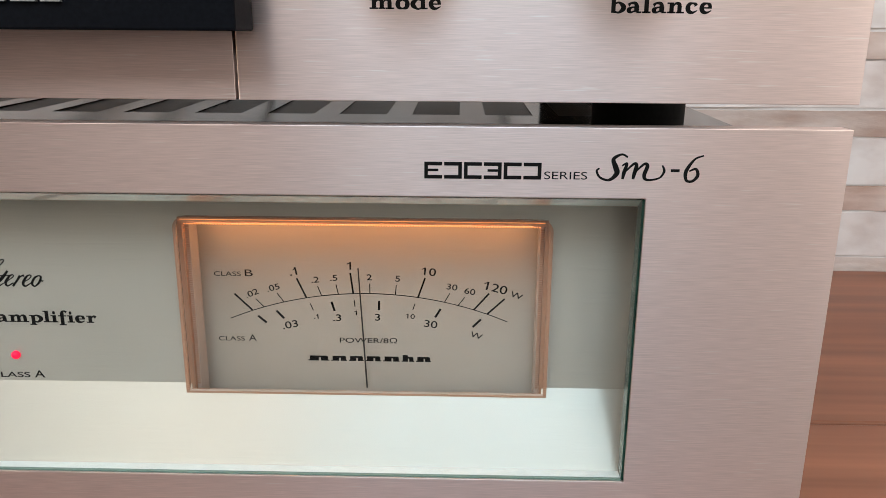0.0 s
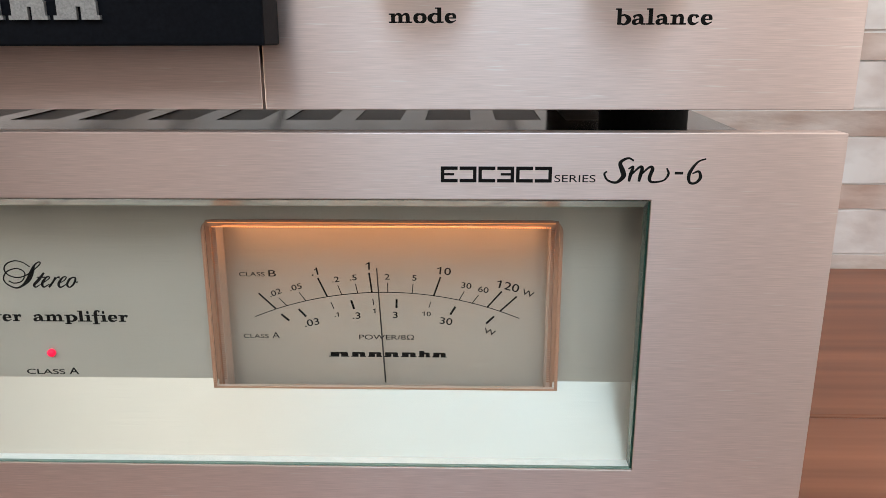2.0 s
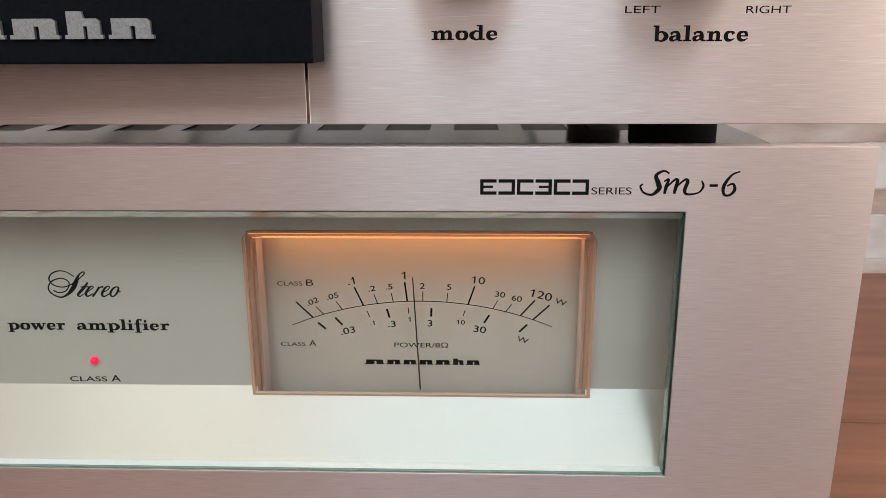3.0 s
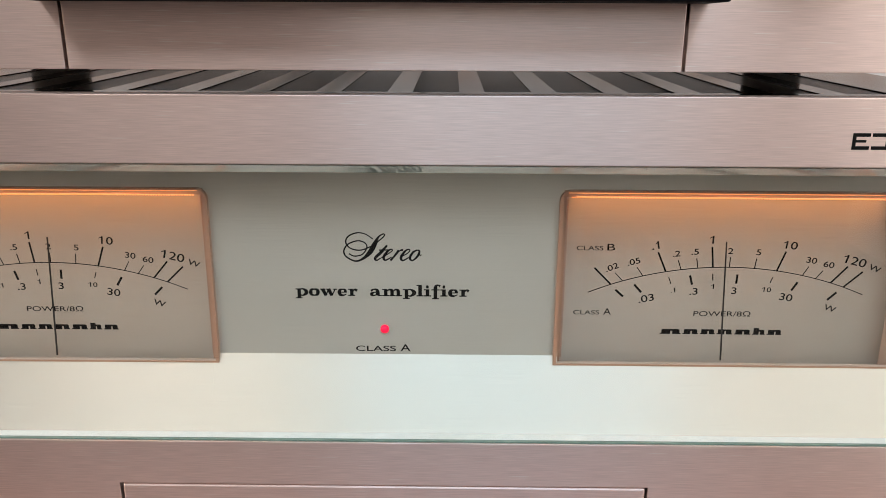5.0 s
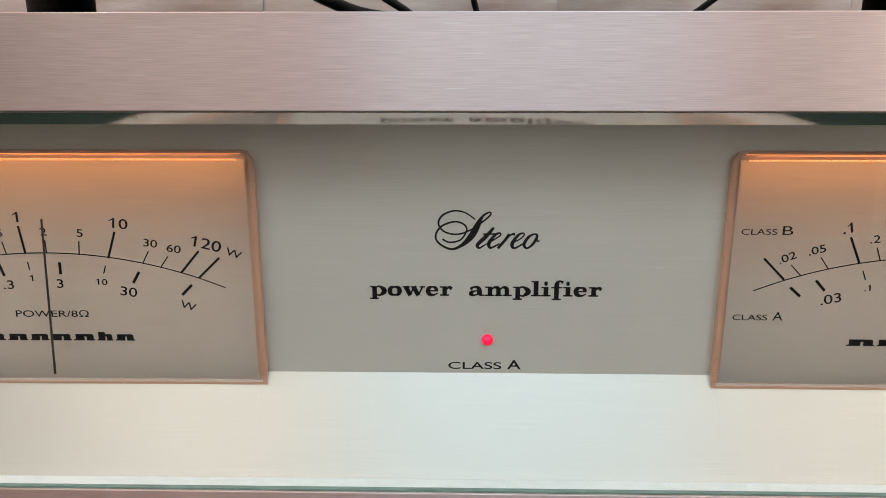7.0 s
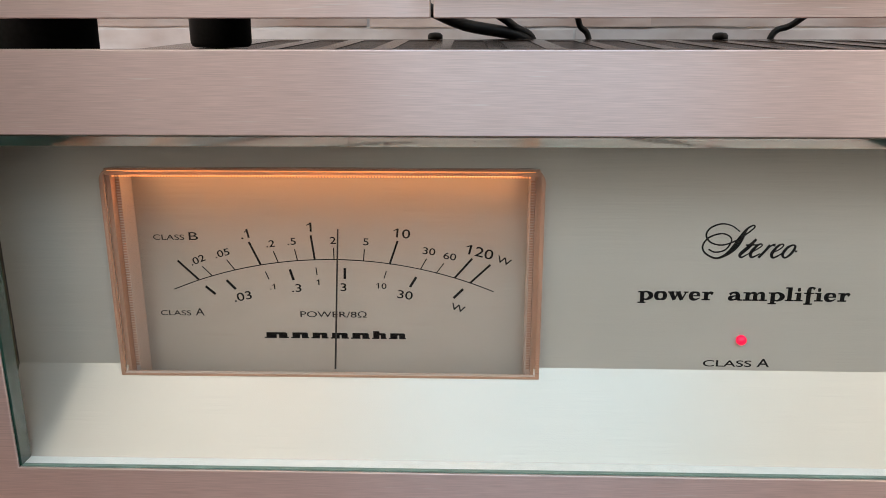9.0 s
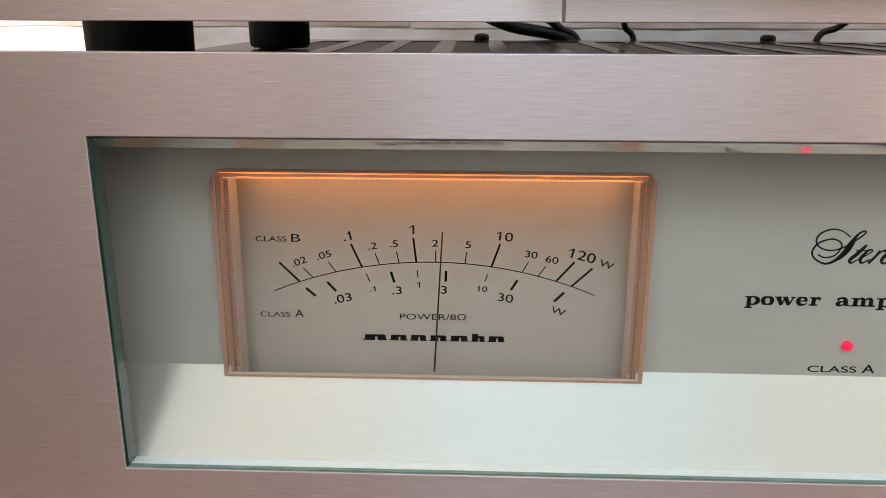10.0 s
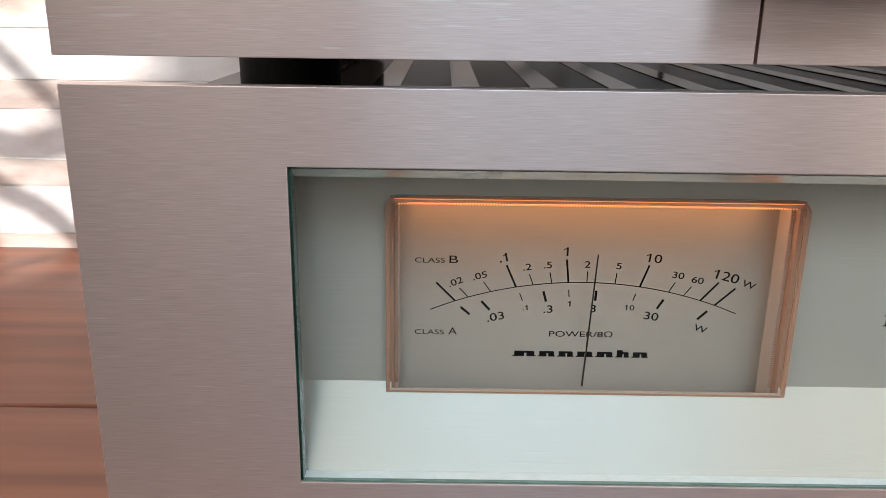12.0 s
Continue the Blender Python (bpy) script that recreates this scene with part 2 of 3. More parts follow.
def grain(m, color_a, color_b, scale, detail=4.0, rough=None, bump=0.0, distance=0.001, stain=None, contrast=(0.3, 0.7), island=0.0):
    """Two-scale variation: a fine stretched grain between two colours, broad stains, a little relief and uneven gloss."""
    nt = m.node_tree
    p = nt.nodes["Principled BSDF"]
    tc = nt.nodes.new("ShaderNodeTexCoord")
    mp = nt.nodes.new("ShaderNodeMapping")
    mp.inputs["Scale"].default_value = scale
    nt.links.new(tc.outputs["Object"], mp.inputs["Vector"])
    nz = nt.nodes.new("ShaderNodeTexNoise")
    nz.inputs["Scale"].default_value, nz.inputs["Detail"].default_value = 1.0, detail
    nt.links.new(mp.outputs[0], nz.inputs["Vector"])
    ramp = nt.nodes.new("ShaderNodeValToRGB")
    ramp.color_ramp.elements[0].position, ramp.color_ramp.elements[1].position = contrast
    ramp.color_ramp.elements[0].color, ramp.color_ramp.elements[1].color = (*color_a, 1), (*color_b, 1)
    nt.links.new(nz.outputs["Fac"], ramp.inputs[0])
    out = ramp.outputs[0]
    if stain:
        size, dark = stain
        sn = nt.nodes.new("ShaderNodeTexNoise")
        sn.inputs["Scale"].default_value, sn.inputs["Detail"].default_value = size, 3.0
        nt.links.new(tc.outputs["Object"], sn.inputs["Vector"])
        mix = nt.nodes.new("ShaderNodeMix")
        mix.data_type, mix.blend_type = "RGBA", "MULTIPLY"
        sr = nt.nodes.new("ShaderNodeMapRange")
        sr.inputs["From Min"].default_value, sr.inputs["From Max"].default_value = 0.35, 0.7
        nt.links.new(sn.outputs["Fac"], sr.inputs["Value"])
        nt.links.new(sr.outputs[0], mix.inputs["Factor"])
        nt.links.new(out, mix.inputs["A"])
        mix.inputs["B"].default_value = (*dark, 1)
        out = mix.outputs["Result"]
    if island:
        oi = nt.nodes.new("ShaderNodeObjectInfo")
        hs = nt.nodes.new("ShaderNodeHueSaturation")
        vr = nt.nodes.new("ShaderNodeMapRange")
        vr.inputs["To Min"].default_value, vr.inputs["To Max"].default_value = 1 - island, 1 + island
        nt.links.new(oi.outputs["Random"], vr.inputs["Value"])
        nt.links.new(vr.outputs[0], hs.inputs["Value"])
        nt.links.new(out, hs.inputs["Color"])
        out = hs.outputs[0]
    nt.links.new(out, p.inputs["Base Color"])
    if rough:
        rr = nt.nodes.new("ShaderNodeMapRange")
        rr.inputs["To Min"].default_value, rr.inputs["To Max"].default_value = rough
        nt.links.new(nz.outputs["Fac"], rr.inputs["Value"])
        nt.links.new(rr.outputs[0], p.inputs["Roughness"])
    if bump:
        b = nt.nodes.new("ShaderNodeBump")
        b.inputs["Strength"].default_value, b.inputs["Distance"].default_value = bump, distance
        nt.links.new(nz.outputs["Fac"], b.inputs["Height"])
        nt.links.new(b.outputs[0], p.inputs["Normal"])
    return m


def brushed(m, amount=0.9):
    """Fine horizontal brushing: reflections are drawn out up and down."""
    nt = m.node_tree
    p = nt.nodes["Principled BSDF"]
    up = nt.nodes.new("ShaderNodeCombineXYZ")
    up.inputs[2].default_value = 1.0
    nt.links.new(up.outputs[0], p.inputs["Tangent"])
    p.inputs["Anisotropic"].default_value = amount
    return m


ALU = grain(material("brushed_champagne_aluminium", (0.8, 0.7, 0.66), 0.5, 0.90), (0.815, 0.652, 0.606), (0.945, 0.757, 0.711),
            (130, 900, 7000), 3.0, (0.27, 0.40), 0.075, 0.00005, (14.0, (0.95, 0.94, 0.93)), (0.36, 0.64))
PLATE = grain(material("brushed_pale_gold_plate", (0.66, 0.64, 0.54), 0.5, 0.46, Specular_IOR_Level=0.35), (0.468, 0.439, 0.385), (0.506, 0.477, 0.418),
              (70, 2200, 7000), 3.0, (0.30, 0.37), 0.03, 0.00005, (20.0, (0.96, 0.96, 0.95)))
TOP = grain(material("grey_lacquered_steel", (0.2, 0.17, 0.15), 0.3, 0.12, Specular_IOR_Level=0.2), (0.075, 0.056, 0.047), (0.115, 0.088, 0.075), (700, 700, 700), 5.0,
            (0.10, 0.16), 0.01, 0.0001, (30.0, (0.8, 0.78, 0.76)))
VENT = grain(material("dark_vent_steel", (0.4, 0.36, 0.33), 0.3, 0.3), (0.05, 0.04, 0.034), (0.08, 0.064, 0.055), (900, 900, 900), 3.0)
CHASSIS = grain(material("black_chassis", (0.02, 0.02, 0.02), 0.5), (0.014, 0.014, 0.014), (0.03, 0.029, 0.028), (500, 500, 500), 4.0)
RUBBER = grain(material("black_rubber", (0.005, 0.005, 0.005), 0.7, 0.0, Specular_IOR_Level=0.15), (0.003, 0.003, 0.003), (0.007, 0.007, 0.007), (900, 900, 900), 4.0)
DOOR = grain(material("black_door_paint", (0.012, 0.014, 0.017), 0.6, 0.0, Specular_IOR_Level=0.05), (0.0035, 0.004, 0.006), (0.006, 0.007, 0.010), (1200, 1200, 1200), 4.0,
             (0.5, 0.65), 0.05, 0.00005)
SILVER = grain(material("cast_silver", (0.55, 0.55, 0.55), 0.5, 0.6), (0.24, 0.24, 0.245), (0.38, 0.38, 0.385), (2500, 2500, 2500), 4.0,
               (0.4, 0.6), 0.3, 0.0001)
INK = material("black_print", (0.005, 0.005, 0.005), 0.5, 0.0, Specular_IOR_Level=0.12)
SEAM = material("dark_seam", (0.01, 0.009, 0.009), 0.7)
BROWN_KNOB = grain(material("turned_knob_aluminium", (0.6, 0.5, 0.44), 0.35, 1.0), (0.55, 0.46, 0.41), (0.66, 0.57, 0.51), (1500, 60, 1500), 3.0,
                   (0.28, 0.42))
DIAL = grain(material("satin_dial", (0.6, 0.57, 0.52), 0.55, 0.6), (0.395, 0.345, 0.295), (0.43, 0.38, 0.325), (60, 1500, 1500), 3.0, (0.5, 0.62))
NEEDLE = material("black_needle", (0.015, 0.013, 0.012), 0.4)
AMBER = material("amber_plastic", (0.80, 0.49, 0.34), 0.14, 0.0, Transmission_Weight=0.62, IOR=1.49)
RIM = material("pale_amber_plastic", (0.40, 0.325, 0.28), 0.2, 0.0, Specular_IOR_Level=0.5)
GLASS = material("green_tinted_glass", (0.98, 0.985, 0.97), 0.0, 0.0, Specular_Tint=(0.35, 0.35, 0.35, 1), Transmission_Weight=1.0, IOR=1.5)
CLEAR = material("clear_plastic", (0.99, 0.98, 0.97), 0.0, 0.0, Specular_Tint=(0.35, 0.35, 0.35, 1), Transmission_Weight=1.0, IOR=1.3)
GLASS_EDGE = grain(material("ground_green_glass_edge", (0.02, 0.06, 0.045), 0.25), (0.005, 0.022, 0.016), (0.014, 0.05, 0.036), (400, 400, 60), 3.0)

SLANT = material("green_ground_glass", (0.50, 0.80, 0.70), 0.02, 0.0, Transmission_Weight=0.78, IOR=1.5)
# ground glass edge, whitened to carry the highlight along the ledge's bend
PALE_EDGE = grain(material("glass_edge_highlight", (0.3, 0.5, 0.44), 0.3), (0.60, 0.64, 0.61), (0.68, 0.71, 0.68), (300, 300, 60), 3.0)

SEA = grain(material("sea_green_tint", (0.12, 0.19, 0.16), 0.5), (0.10, 0.165, 0.14), (0.15, 0.23, 0.19), (200, 200, 60), 3.0)

for m, amount in ((ALU, 0.95), (PLATE, 0.82), (DIAL, 0.9)):
    brushed(m, amount)


def scratched(m, scale, light, amount):
    """Sparse short bright scratches along the brushing."""
    nt = m.node_tree
    p = nt.nodes["Principled BSDF"]
    old = p.inputs["Base Color"].links[0].from_socket
    tc = nt.nodes.new("ShaderNodeTexCoord")
    mp = nt.nodes.new("ShaderNodeMapping")
    mp.inputs["Scale"].default_value = scale
    nz = nt.nodes.new("ShaderNodeTexNoise")
    nz.inputs["Scale"].default_value, nz.inputs["Detail"].default_value = 1.0, 1.0
    rg = nt.nodes.new("ShaderNodeMapRange")
    rg.inputs["From Min"].default_value, rg.inputs["From Max"].default_value, rg.inputs["To Max"].default_value = 0.68, 0.76, amount
    mix = nt.nodes.new("ShaderNodeMix")
    mix.data_type = "RGBA"
    nt.links.new(tc.outputs["Object"], mp.inputs["Vector"])
    nt.links.new(mp.outputs[0], nz.inputs["Vector"])
    nt.links.new(nz.outputs["Fac"], rg.inputs["Value"])
    nt.links.new(rg.outputs[0], mix.inputs["Factor"])
    nt.links.new(old, mix.inputs["A"])
    mix.inputs["B"].default_value = (*light, 1)
    nt.links.new(mix.outputs["Result"], p.inputs["Base Color"])


scratched(ALU, (90, 700, 2300), (1.0, 0.93, 0.89), 0.5)


def glowing(name, color, strength):
    m = material(name, color, 0.4)
    p = m.node_tree.nodes["Principled BSDF"]
    p.inputs["Emission Color"].default_value = (*color, 1)
    p.inputs["Emission Strength"].default_value = strength
    return m


BEZEL_GLOW = glowing("warm_bezel_glow", (1.0, 0.40, 0.13), 0.5)
BULB = glowing("warm_bulb", (1.0, 0.45, 0.18), 9.5)
LED = glowing("red_led", (0.9, 0.0, 0.05), 0.5)
WOOD = grain(material("red_brown_wood", (0.3, 0.14, 0.08), 0.35, 0.0, Specular_IOR_Level=0.35), (0.23, 0.078, 0.04), (0.46, 0.175, 0.092), (3.0, 60, 60), 6.0, (0.25, 0.4), 0.08, 0.0005,
             (3.0, (0.75, 0.7, 0.68)), island=0.12)
FLOORING = grain(material("floor_wood", (0.3, 0.15, 0.09), 0.4), (0.032, 0.016, 0.011), (0.06, 0.030, 0.020), (2.0, 30, 30), 6.0, (0.3, 0.5), 0.05, 0.001,
                 (1.5, (0.8, 0.78, 0.76)))
BRICK = grain(material("limewashed_brick", (0.8, 0.75, 0.72), 0.85), (0.68, 0.59, 0.55), (0.93, 0.89, 0.87), (22, 22, 40), 6.0, (0.75, 0.95), 0.5, 0.003,
              (9.0, (0.88, 0.83, 0.81)), (0.3, 0.6), 0.06)
TAN_BRICK = grain(material("tan_brick", (0.6, 0.42, 0.34), 0.85), (0.62, 0.48, 0.41), (0.88, 0.79, 0.74), (18, 18, 60), 6.0, (0.75, 0.95), 0.6, 0.004,
                  (11.0, (0.80, 0.70, 0.66)), (0.36, 0.7), 0.14)
MORTAR = grain(material("pale_mortar", (0.7, 0.66, 0.62), 0.9), (0.70, 0.65, 0.62), (0.84, 0.80, 0.77), (60, 60, 60), 5.0, (0.8, 0.95), 0.5, 0.002)
PAINT = grain(material("white_wall_paint", (0.8, 0.78, 0.75), 0.8), (0.76, 0.74, 0.71), (0.82, 0.80, 0.78), (40, 40, 40), 4.0, None, 0.05, 0.001)
WALL_PAINT = grain(material("warm_grey_wall_paint", (0.42, 0.38, 0.35), 0.8), (0.31, 0.27, 0.245), (0.35, 0.305, 0.275), (40, 40, 40), 4.0, None, 0.05, 0.001)
TERRACOTTA = grain(material("terracotta", (0.45, 0.22, 0.13), 0.8), (0.40, 0.19, 0.11), (0.50, 0.26, 0.16), (30, 30, 30), 5.0, (0.7, 0.9), 0.2, 0.001)
BARK = grain(material("bark", (0.09, 0.07, 0.05), 0.9), (0.06, 0.045, 0.035), (0.13, 0.10, 0.08), (60, 60, 15), 5.0, None, 0.4, 0.003)
OLIVE = grain(material("dark_olive_lacquer", (0.1, 0.09, 0.05), 0.45), (0.045, 0.04, 0.02), (0.07, 0.06, 0.032), (300, 300, 60), 3.0)
CABLE = material("black_cable_jacket", (0.012, 0.012, 0.012), 0.45)

# ---- room ----
WALL_Y = 0.36
X0, X1, Y0, FLOOR, CEIL = -2.2, 1.7, -3.0, -0.72, 1.75
tagged(box("floor", FLOORING, X0 - 0.2, X1 + 0.2, Y0 - 0.2, WALL_Y + 0.3, FLOOR - 0.1, FLOOR), "red-brown boarded wooden floor", "floor", kind="structure")
tagged(sheet("ceiling", PAINT, (X0 - 0.2, -1.33, -0.40, -0.36, 0.76, 0.80, 1.59, X1 + 0.2), (Y0 - 0.2, -2.31, -1.09, WALL_Y + 0.3), {(1, 1), (3, 1), (5, 1)}, CEIL, CEIL + 0.1, flat=True),
       "plain white painted ceiling, openings for a roof window and two added lamps", "ceiling", kind="structure")
wall_back = tagged(box("wall_north", MORTAR, X0 - 0.2, X1 + 0.2, WALL_Y - 0.0032, WALL_Y + 0.2, FLOOR, CEIL),
                   "wall of limewashed and tan narrow bricks behind the hi-fi units", "wall", kind="structure")
SIDEWAYS = Matrix(((0, 1, 0, 0), (1, 0, 0, 0), (0, 0, 1, 0), (0, 0, 0, 1)))
tagged(sheet("wall_east", PAINT, (Y0, -2.75, -1.55, WALL_Y - 0.0036), (FLOOR, 0.70, 1.56, CEIL), {(1, 1)}, X1, X1 + 0.18),
       "white painted wall with an opening for an added lamp", "wall", kind="structure").matrix_world = SIDEWAYS
tagged(sheet("wall_south", WALL_PAINT, (X0 - 0.2, -0.42, 1.12, X1 + 0.2), (FLOOR, 0.31, 1.37, CEIL), {(1, 1)}, Y0 - 0.2, Y0),
       "warm grey painted wall with an opening for an added lamp", "wall", kind="structure")
tagged(sheet("wall_west", WALL_PAINT, (Y0, -2.02, -0.80, WALL_Y - 0.0036), (FLOOR, 0.10, 1.40, CEIL), {(1, 1)}, X0 - 0.18, X0),
       "warm grey painted wall with a sunlit window opening", "wall", kind="structure").matrix_world = SIDEWAYS

# unseen potted plant beside the sideboard, added to cast limb shadows on the sunlit wall
plant = tagged(new("potted_plant"), "unseen potted plant, its bare bent limbs set to shade the wall", "plant")
PLANT_AT = Vector((-1.06, -0.34, FLOOR))
lathe("pot", TERRACOTTA, ((0.10, 0.0), (0.115, 0.02), (0.145, 0.22), (0.155, 0.225), (0.155, 0.26), (0.140, 0.26), (0.135, 0.235), (0.001, 0.232)), PLANT_AT, "z", plant, "terracotta pot")
BACK = -0.95 * SUN_WAY


def limb(points, thick, name="limb"):
    """A tapering round limb along a smooth line."""
    line = smooth_line(points, 6)
    bm = bmesh.new()
    rings = []
    for k, p in enumerate(line):
        way = (line[min(k + 1, len(line) - 1)] - line[max(k - 1, 0)]).normalized()
        side = way.cross(Vector((0.3, 1, 0.2))).normalized()
        other = way.cross(side)
        r = thick * (1 - 0.45 * k / len(line))
        rings.append([bm.verts.new(p + r * (math.cos(i * 1.0472) * side + math.sin(i * 1.0472) * other)) for i in range(6)])
    for p, q in zip(rings, rings[1:]):
        for i in range(6):
            bm.faces.new((p[i], p[(i + 1) % 6], q[(i + 1) % 6], q[i]))
    bm.faces.new(rings[0])
    bm.faces.new(rings[-1])
    finish(bm, name, BARK, plant, smooth=True)


foot = PLANT_AT + Vector((0, 0, 0.22))
crown = [[(-0.50, 0.30), (-0.44, 0.165), (-0.40, 0.115), (-0.34, 0.055), (-0.27, 0.02)], [(-0.52, 0.12), (-0.44, 0.075), (-0.39, 0.070), (-0.33, 0.10), (-0.24, 0.12)],
         [(-0.50, 0.06), (-0.42, 0.035), (-0.385, 0.012), (-0.35, -0.03)], [(-0.48, 0.19), (-0.43, 0.170), (-0.36, 0.185), (-0.22, 0.21)]]
for k, way in enumerate(crown):
    tops = [Vector((x, WALL_Y, z)) + BACK for x, z in way]
    limb([foot + Vector((0.03 * (k - 1.5), 0.01 * k, 0)), foot.lerp(tops[0], 0.5) + Vector((-0.06 + 0.03 * k, -0.03, 0))] + tops, (0.0085, 0.015, 0.011, 0.016)[k])

# ---- table ----
table = tagged(new("sideboard"), "red-brown wooden sideboard top under the hi-fi units", "sideboard")
for y0, y1 in ((-0.045, 0.1265), (0.128, WALL_Y - 0.006)):
    box("board", WOOD, -0.9, 0.9, y0, y1, -0.022, 0.0, table, bevel=0.0012)
box("carcass", WOOD, -0.88, 0.88, -0.03, WALL_Y - 0.004, FLOOR, -0.0225, table)


# ---- power amplifier ----
HW, TOPZ, BASE = 0.2084, 0.140, 0.012
WX, WB, WT = 0.1630, 0.0494, 0.1237
YP = 0.0189          # recessed plate behind the glass
MX, MW, MB, MT = 0.0951, 0.0489, 0.0655, 0.1147
YD = 0.0273          # dials
LEDGE = 0.0677

amp = tagged(new("power_amplifier"), "champagne aluminium hi-fi power amplifier with two lit meters on the sideboard", "amplifier")
sheet("front_panel", ALU, (-HW, -WX, -0.0712, 0.0712, WX, HW), (BASE, 0.0170, 0.0366, WB, WT, TOPZ),
      {(1, 3), (2, 3), (3, 3), (2, 1)}, 0.0, 0.0062, amp, bevel=0.00016)
flap = box("hinged_flap", ALU, -0.0707, 0.0707, 0.0004, 0.0056, 0.0175, 0.0361, amp, "brushed aluminium flap over the controls", 0.0006)
box("flap_recess", SEAM, -0.0735, 0.0735, 0.0064, 0.0075, 0.015, 0.039, amp)
box("chassis", CHASSIS, -0.196, 0.196, 0.034, 0.309, BASE + 0.002, 0.1295, amp)
FALL = 0.0243        # the cover falls a little towards the front panel


def slope_down(ob):
    for v in ob.data.vertices:
        v.co.z += (v.co.y - 0.31) * FALL
    return ob


for s in (-1, 1):
    slope_down(box("side_wall", CHASSIS, s * 0.2015 - 0.0035, s * 0.2015 + 0.0035, 0.0064, 0.309, 0.1370, 0.1378, amp))

# top plate with its vents
PITCH, VW, V0, V1 = 0.0248, 0.0161, 0.0885, 0.2900
us = [-0.2050]
for k in range(-7, 7):
    us += [(k + 0.5) * PITCH - VW / 2, (k + 0.5) * PITCH + VW / 2]
us.append(0.2050)
slope_down(sheet("top_plate", TOP, us, (0.0064, V0, V1, 0.3100), {(i, 1) for i in range(1, len(us) - 1, 2)}, 0.1379, 0.1391, amp,
      "grey-brown top plate with rows of vents", flat=True))
for k in range(-7, 7):
    bm = bmesh.new()
    y = V0 + 0.0012
    while y < V1 - 0.001:
        add_box(bm, (k + 0.5) * PITCH - VW / 2, (k + 0.5) * PITCH + VW / 2, y, y + 0.0013, 0.1379, 0.1386)
        y += 0.0019
    slope_down(finish(bm, "vent_grille", VENT, amp))
for x in (-0.081, 0.0795):
    lathe("rear_screw", CHASSIS, ((0.0042, 0.0), (0.0042, 0.0022), (0.003, 0.0034), (0.001, 0.0037)), (x, 0.304, 0.1391), "z", amp, n=20)
for x in (-0.17, 0.17):
    for y in (0.04, 0.28):
        lathe("rubber_foot", RUBBER, ((0.014, 0.0), (0.015, 0.002), (0.016, 0.0138)), (x, y, 0.0), "z", amp)

# recess behind the glass: one folded plate
bm = bmesh.new()
profile = [(YP, WT + 0.004), (YP, LEDGE), (0.00745, WB + 0.0002), (0.00745, WB - 0.003), (0.0095, WB - 0.003), (YP + 0.0015, LEDGE - 0.002), (YP + 0.0015, WT + 0.004)]
cuts = [(-WX - 0.006, -MX - MW + 0.0012), (-MX + MW - 0.0012, MX - MW + 0.0012), (MX + MW - 0.0012, WX + 0.006)]


def extrude_profile(bm, prof, x0, x1):
    a = [bm.verts.new((x0, y, z)) for y, z in prof]
    b = [bm.verts.new((x1, y, z)) for y, z in prof]
    n = len(prof)
    for i in range(n):
        bm.faces.new((a[i], a[(i + 1) % n], b[(i + 1) % n], b[i]))
    bm.faces.new(a)
    bm.faces.new(b[::-1])


for x0, x1 in cuts:
    extrude_profile(bm, profile, x0, x1)
for c in (-MX, MX):
    extrude_profile(bm, [(0.0178, MB + 0.0006), (0.00745, WB + 0.0002), (0.00745, WB - 0.003), (0.0095, WB - 0.003), (0.0196, MB - 0.002)], c - MW + 0.0012, c + MW - 0.0012)
    add_box(bm, c - MW + 0.0012, c + MW - 0.0012, YP, YP + 0.0015, MT - 0.001, WT + 0.004)
fascia = finish(bm, "inner_fascia", PLATE, amp, "pale gold brushed plate behind the window")
# unseen roof, its green made up to lift the black in the glass ends
box("recess_roof", SEA, -WX - 0.006, WX + 0.006, 0.0064, YP + 0.02, WT + 0.0042, WT + 0.0060, amp)
# added dark block, out of sight, to keep light off the plate's top
box("recess_lining", SEAM, -WX - 0.006, WX + 0.006, 0.0076, YP - 0.0004, WT - 0.0004, WT + 0.0040, amp, "added dark block that shades the top of the plate")
for s in (-1, 1):
    a, b = sorted((s * (WX + 0.0062), s * (WX + 0.0072)))
    box("recess_side", OLIVE, a, b, 0.0064, YP - 0.0002, WB - 0.003, WT + 0.004, amp, "dark olive side of the recess")

# window glass, its top edge ground at a slant
bm = bmesh.new()
extrude_profile(bm, [(0.0003, WB - 0.0020), (0.0003, WT - 0.0003), (0.0010, WT - 0.0003), (0.0073, WT - 0.0028), (0.0073, WB - 0.0020)], -WX + 0.0001, WX - 0.0001)
pane = finish(bm, "glass_pane", GLASS, amp, "thick clear glass with a faint green tint")
pane.visible_shadow = False
pane.data.materials.append(SLANT)
for f in pane.data.polygons:
    if f.normal.z > 0.5 and f.normal.y > 0.1:
        f.material_index = 1
for s in (-1, 1):
    box("glass_edge", GLASS_EDGE, min(s * (WX + 0.0004), s * (WX - 0.0006)), max(s * (WX + 0.0004), s * (WX - 0.0006)), 0.0006, 0.0073, WB + 0.0003, WT - 0.0004, amp)
box("glass_edge", SEA, -WX + 0.0005, WX - 0.0005, 0.0005, 0.0022, WB + 0.0001, WB + 0.0004, amp)
# pale colour here paints the bright line where the ledge bends
box("ground_edge", PALE_EDGE, -WX + 0.0005, WX - 0.0005, 0.0023, 0.0072, WB + 0.0001, WB + 0.0004, amp)

# specks of dust on the ledge, the plate and along the glass edge
bm = bmesh.new()
rnd = random.Random(3)


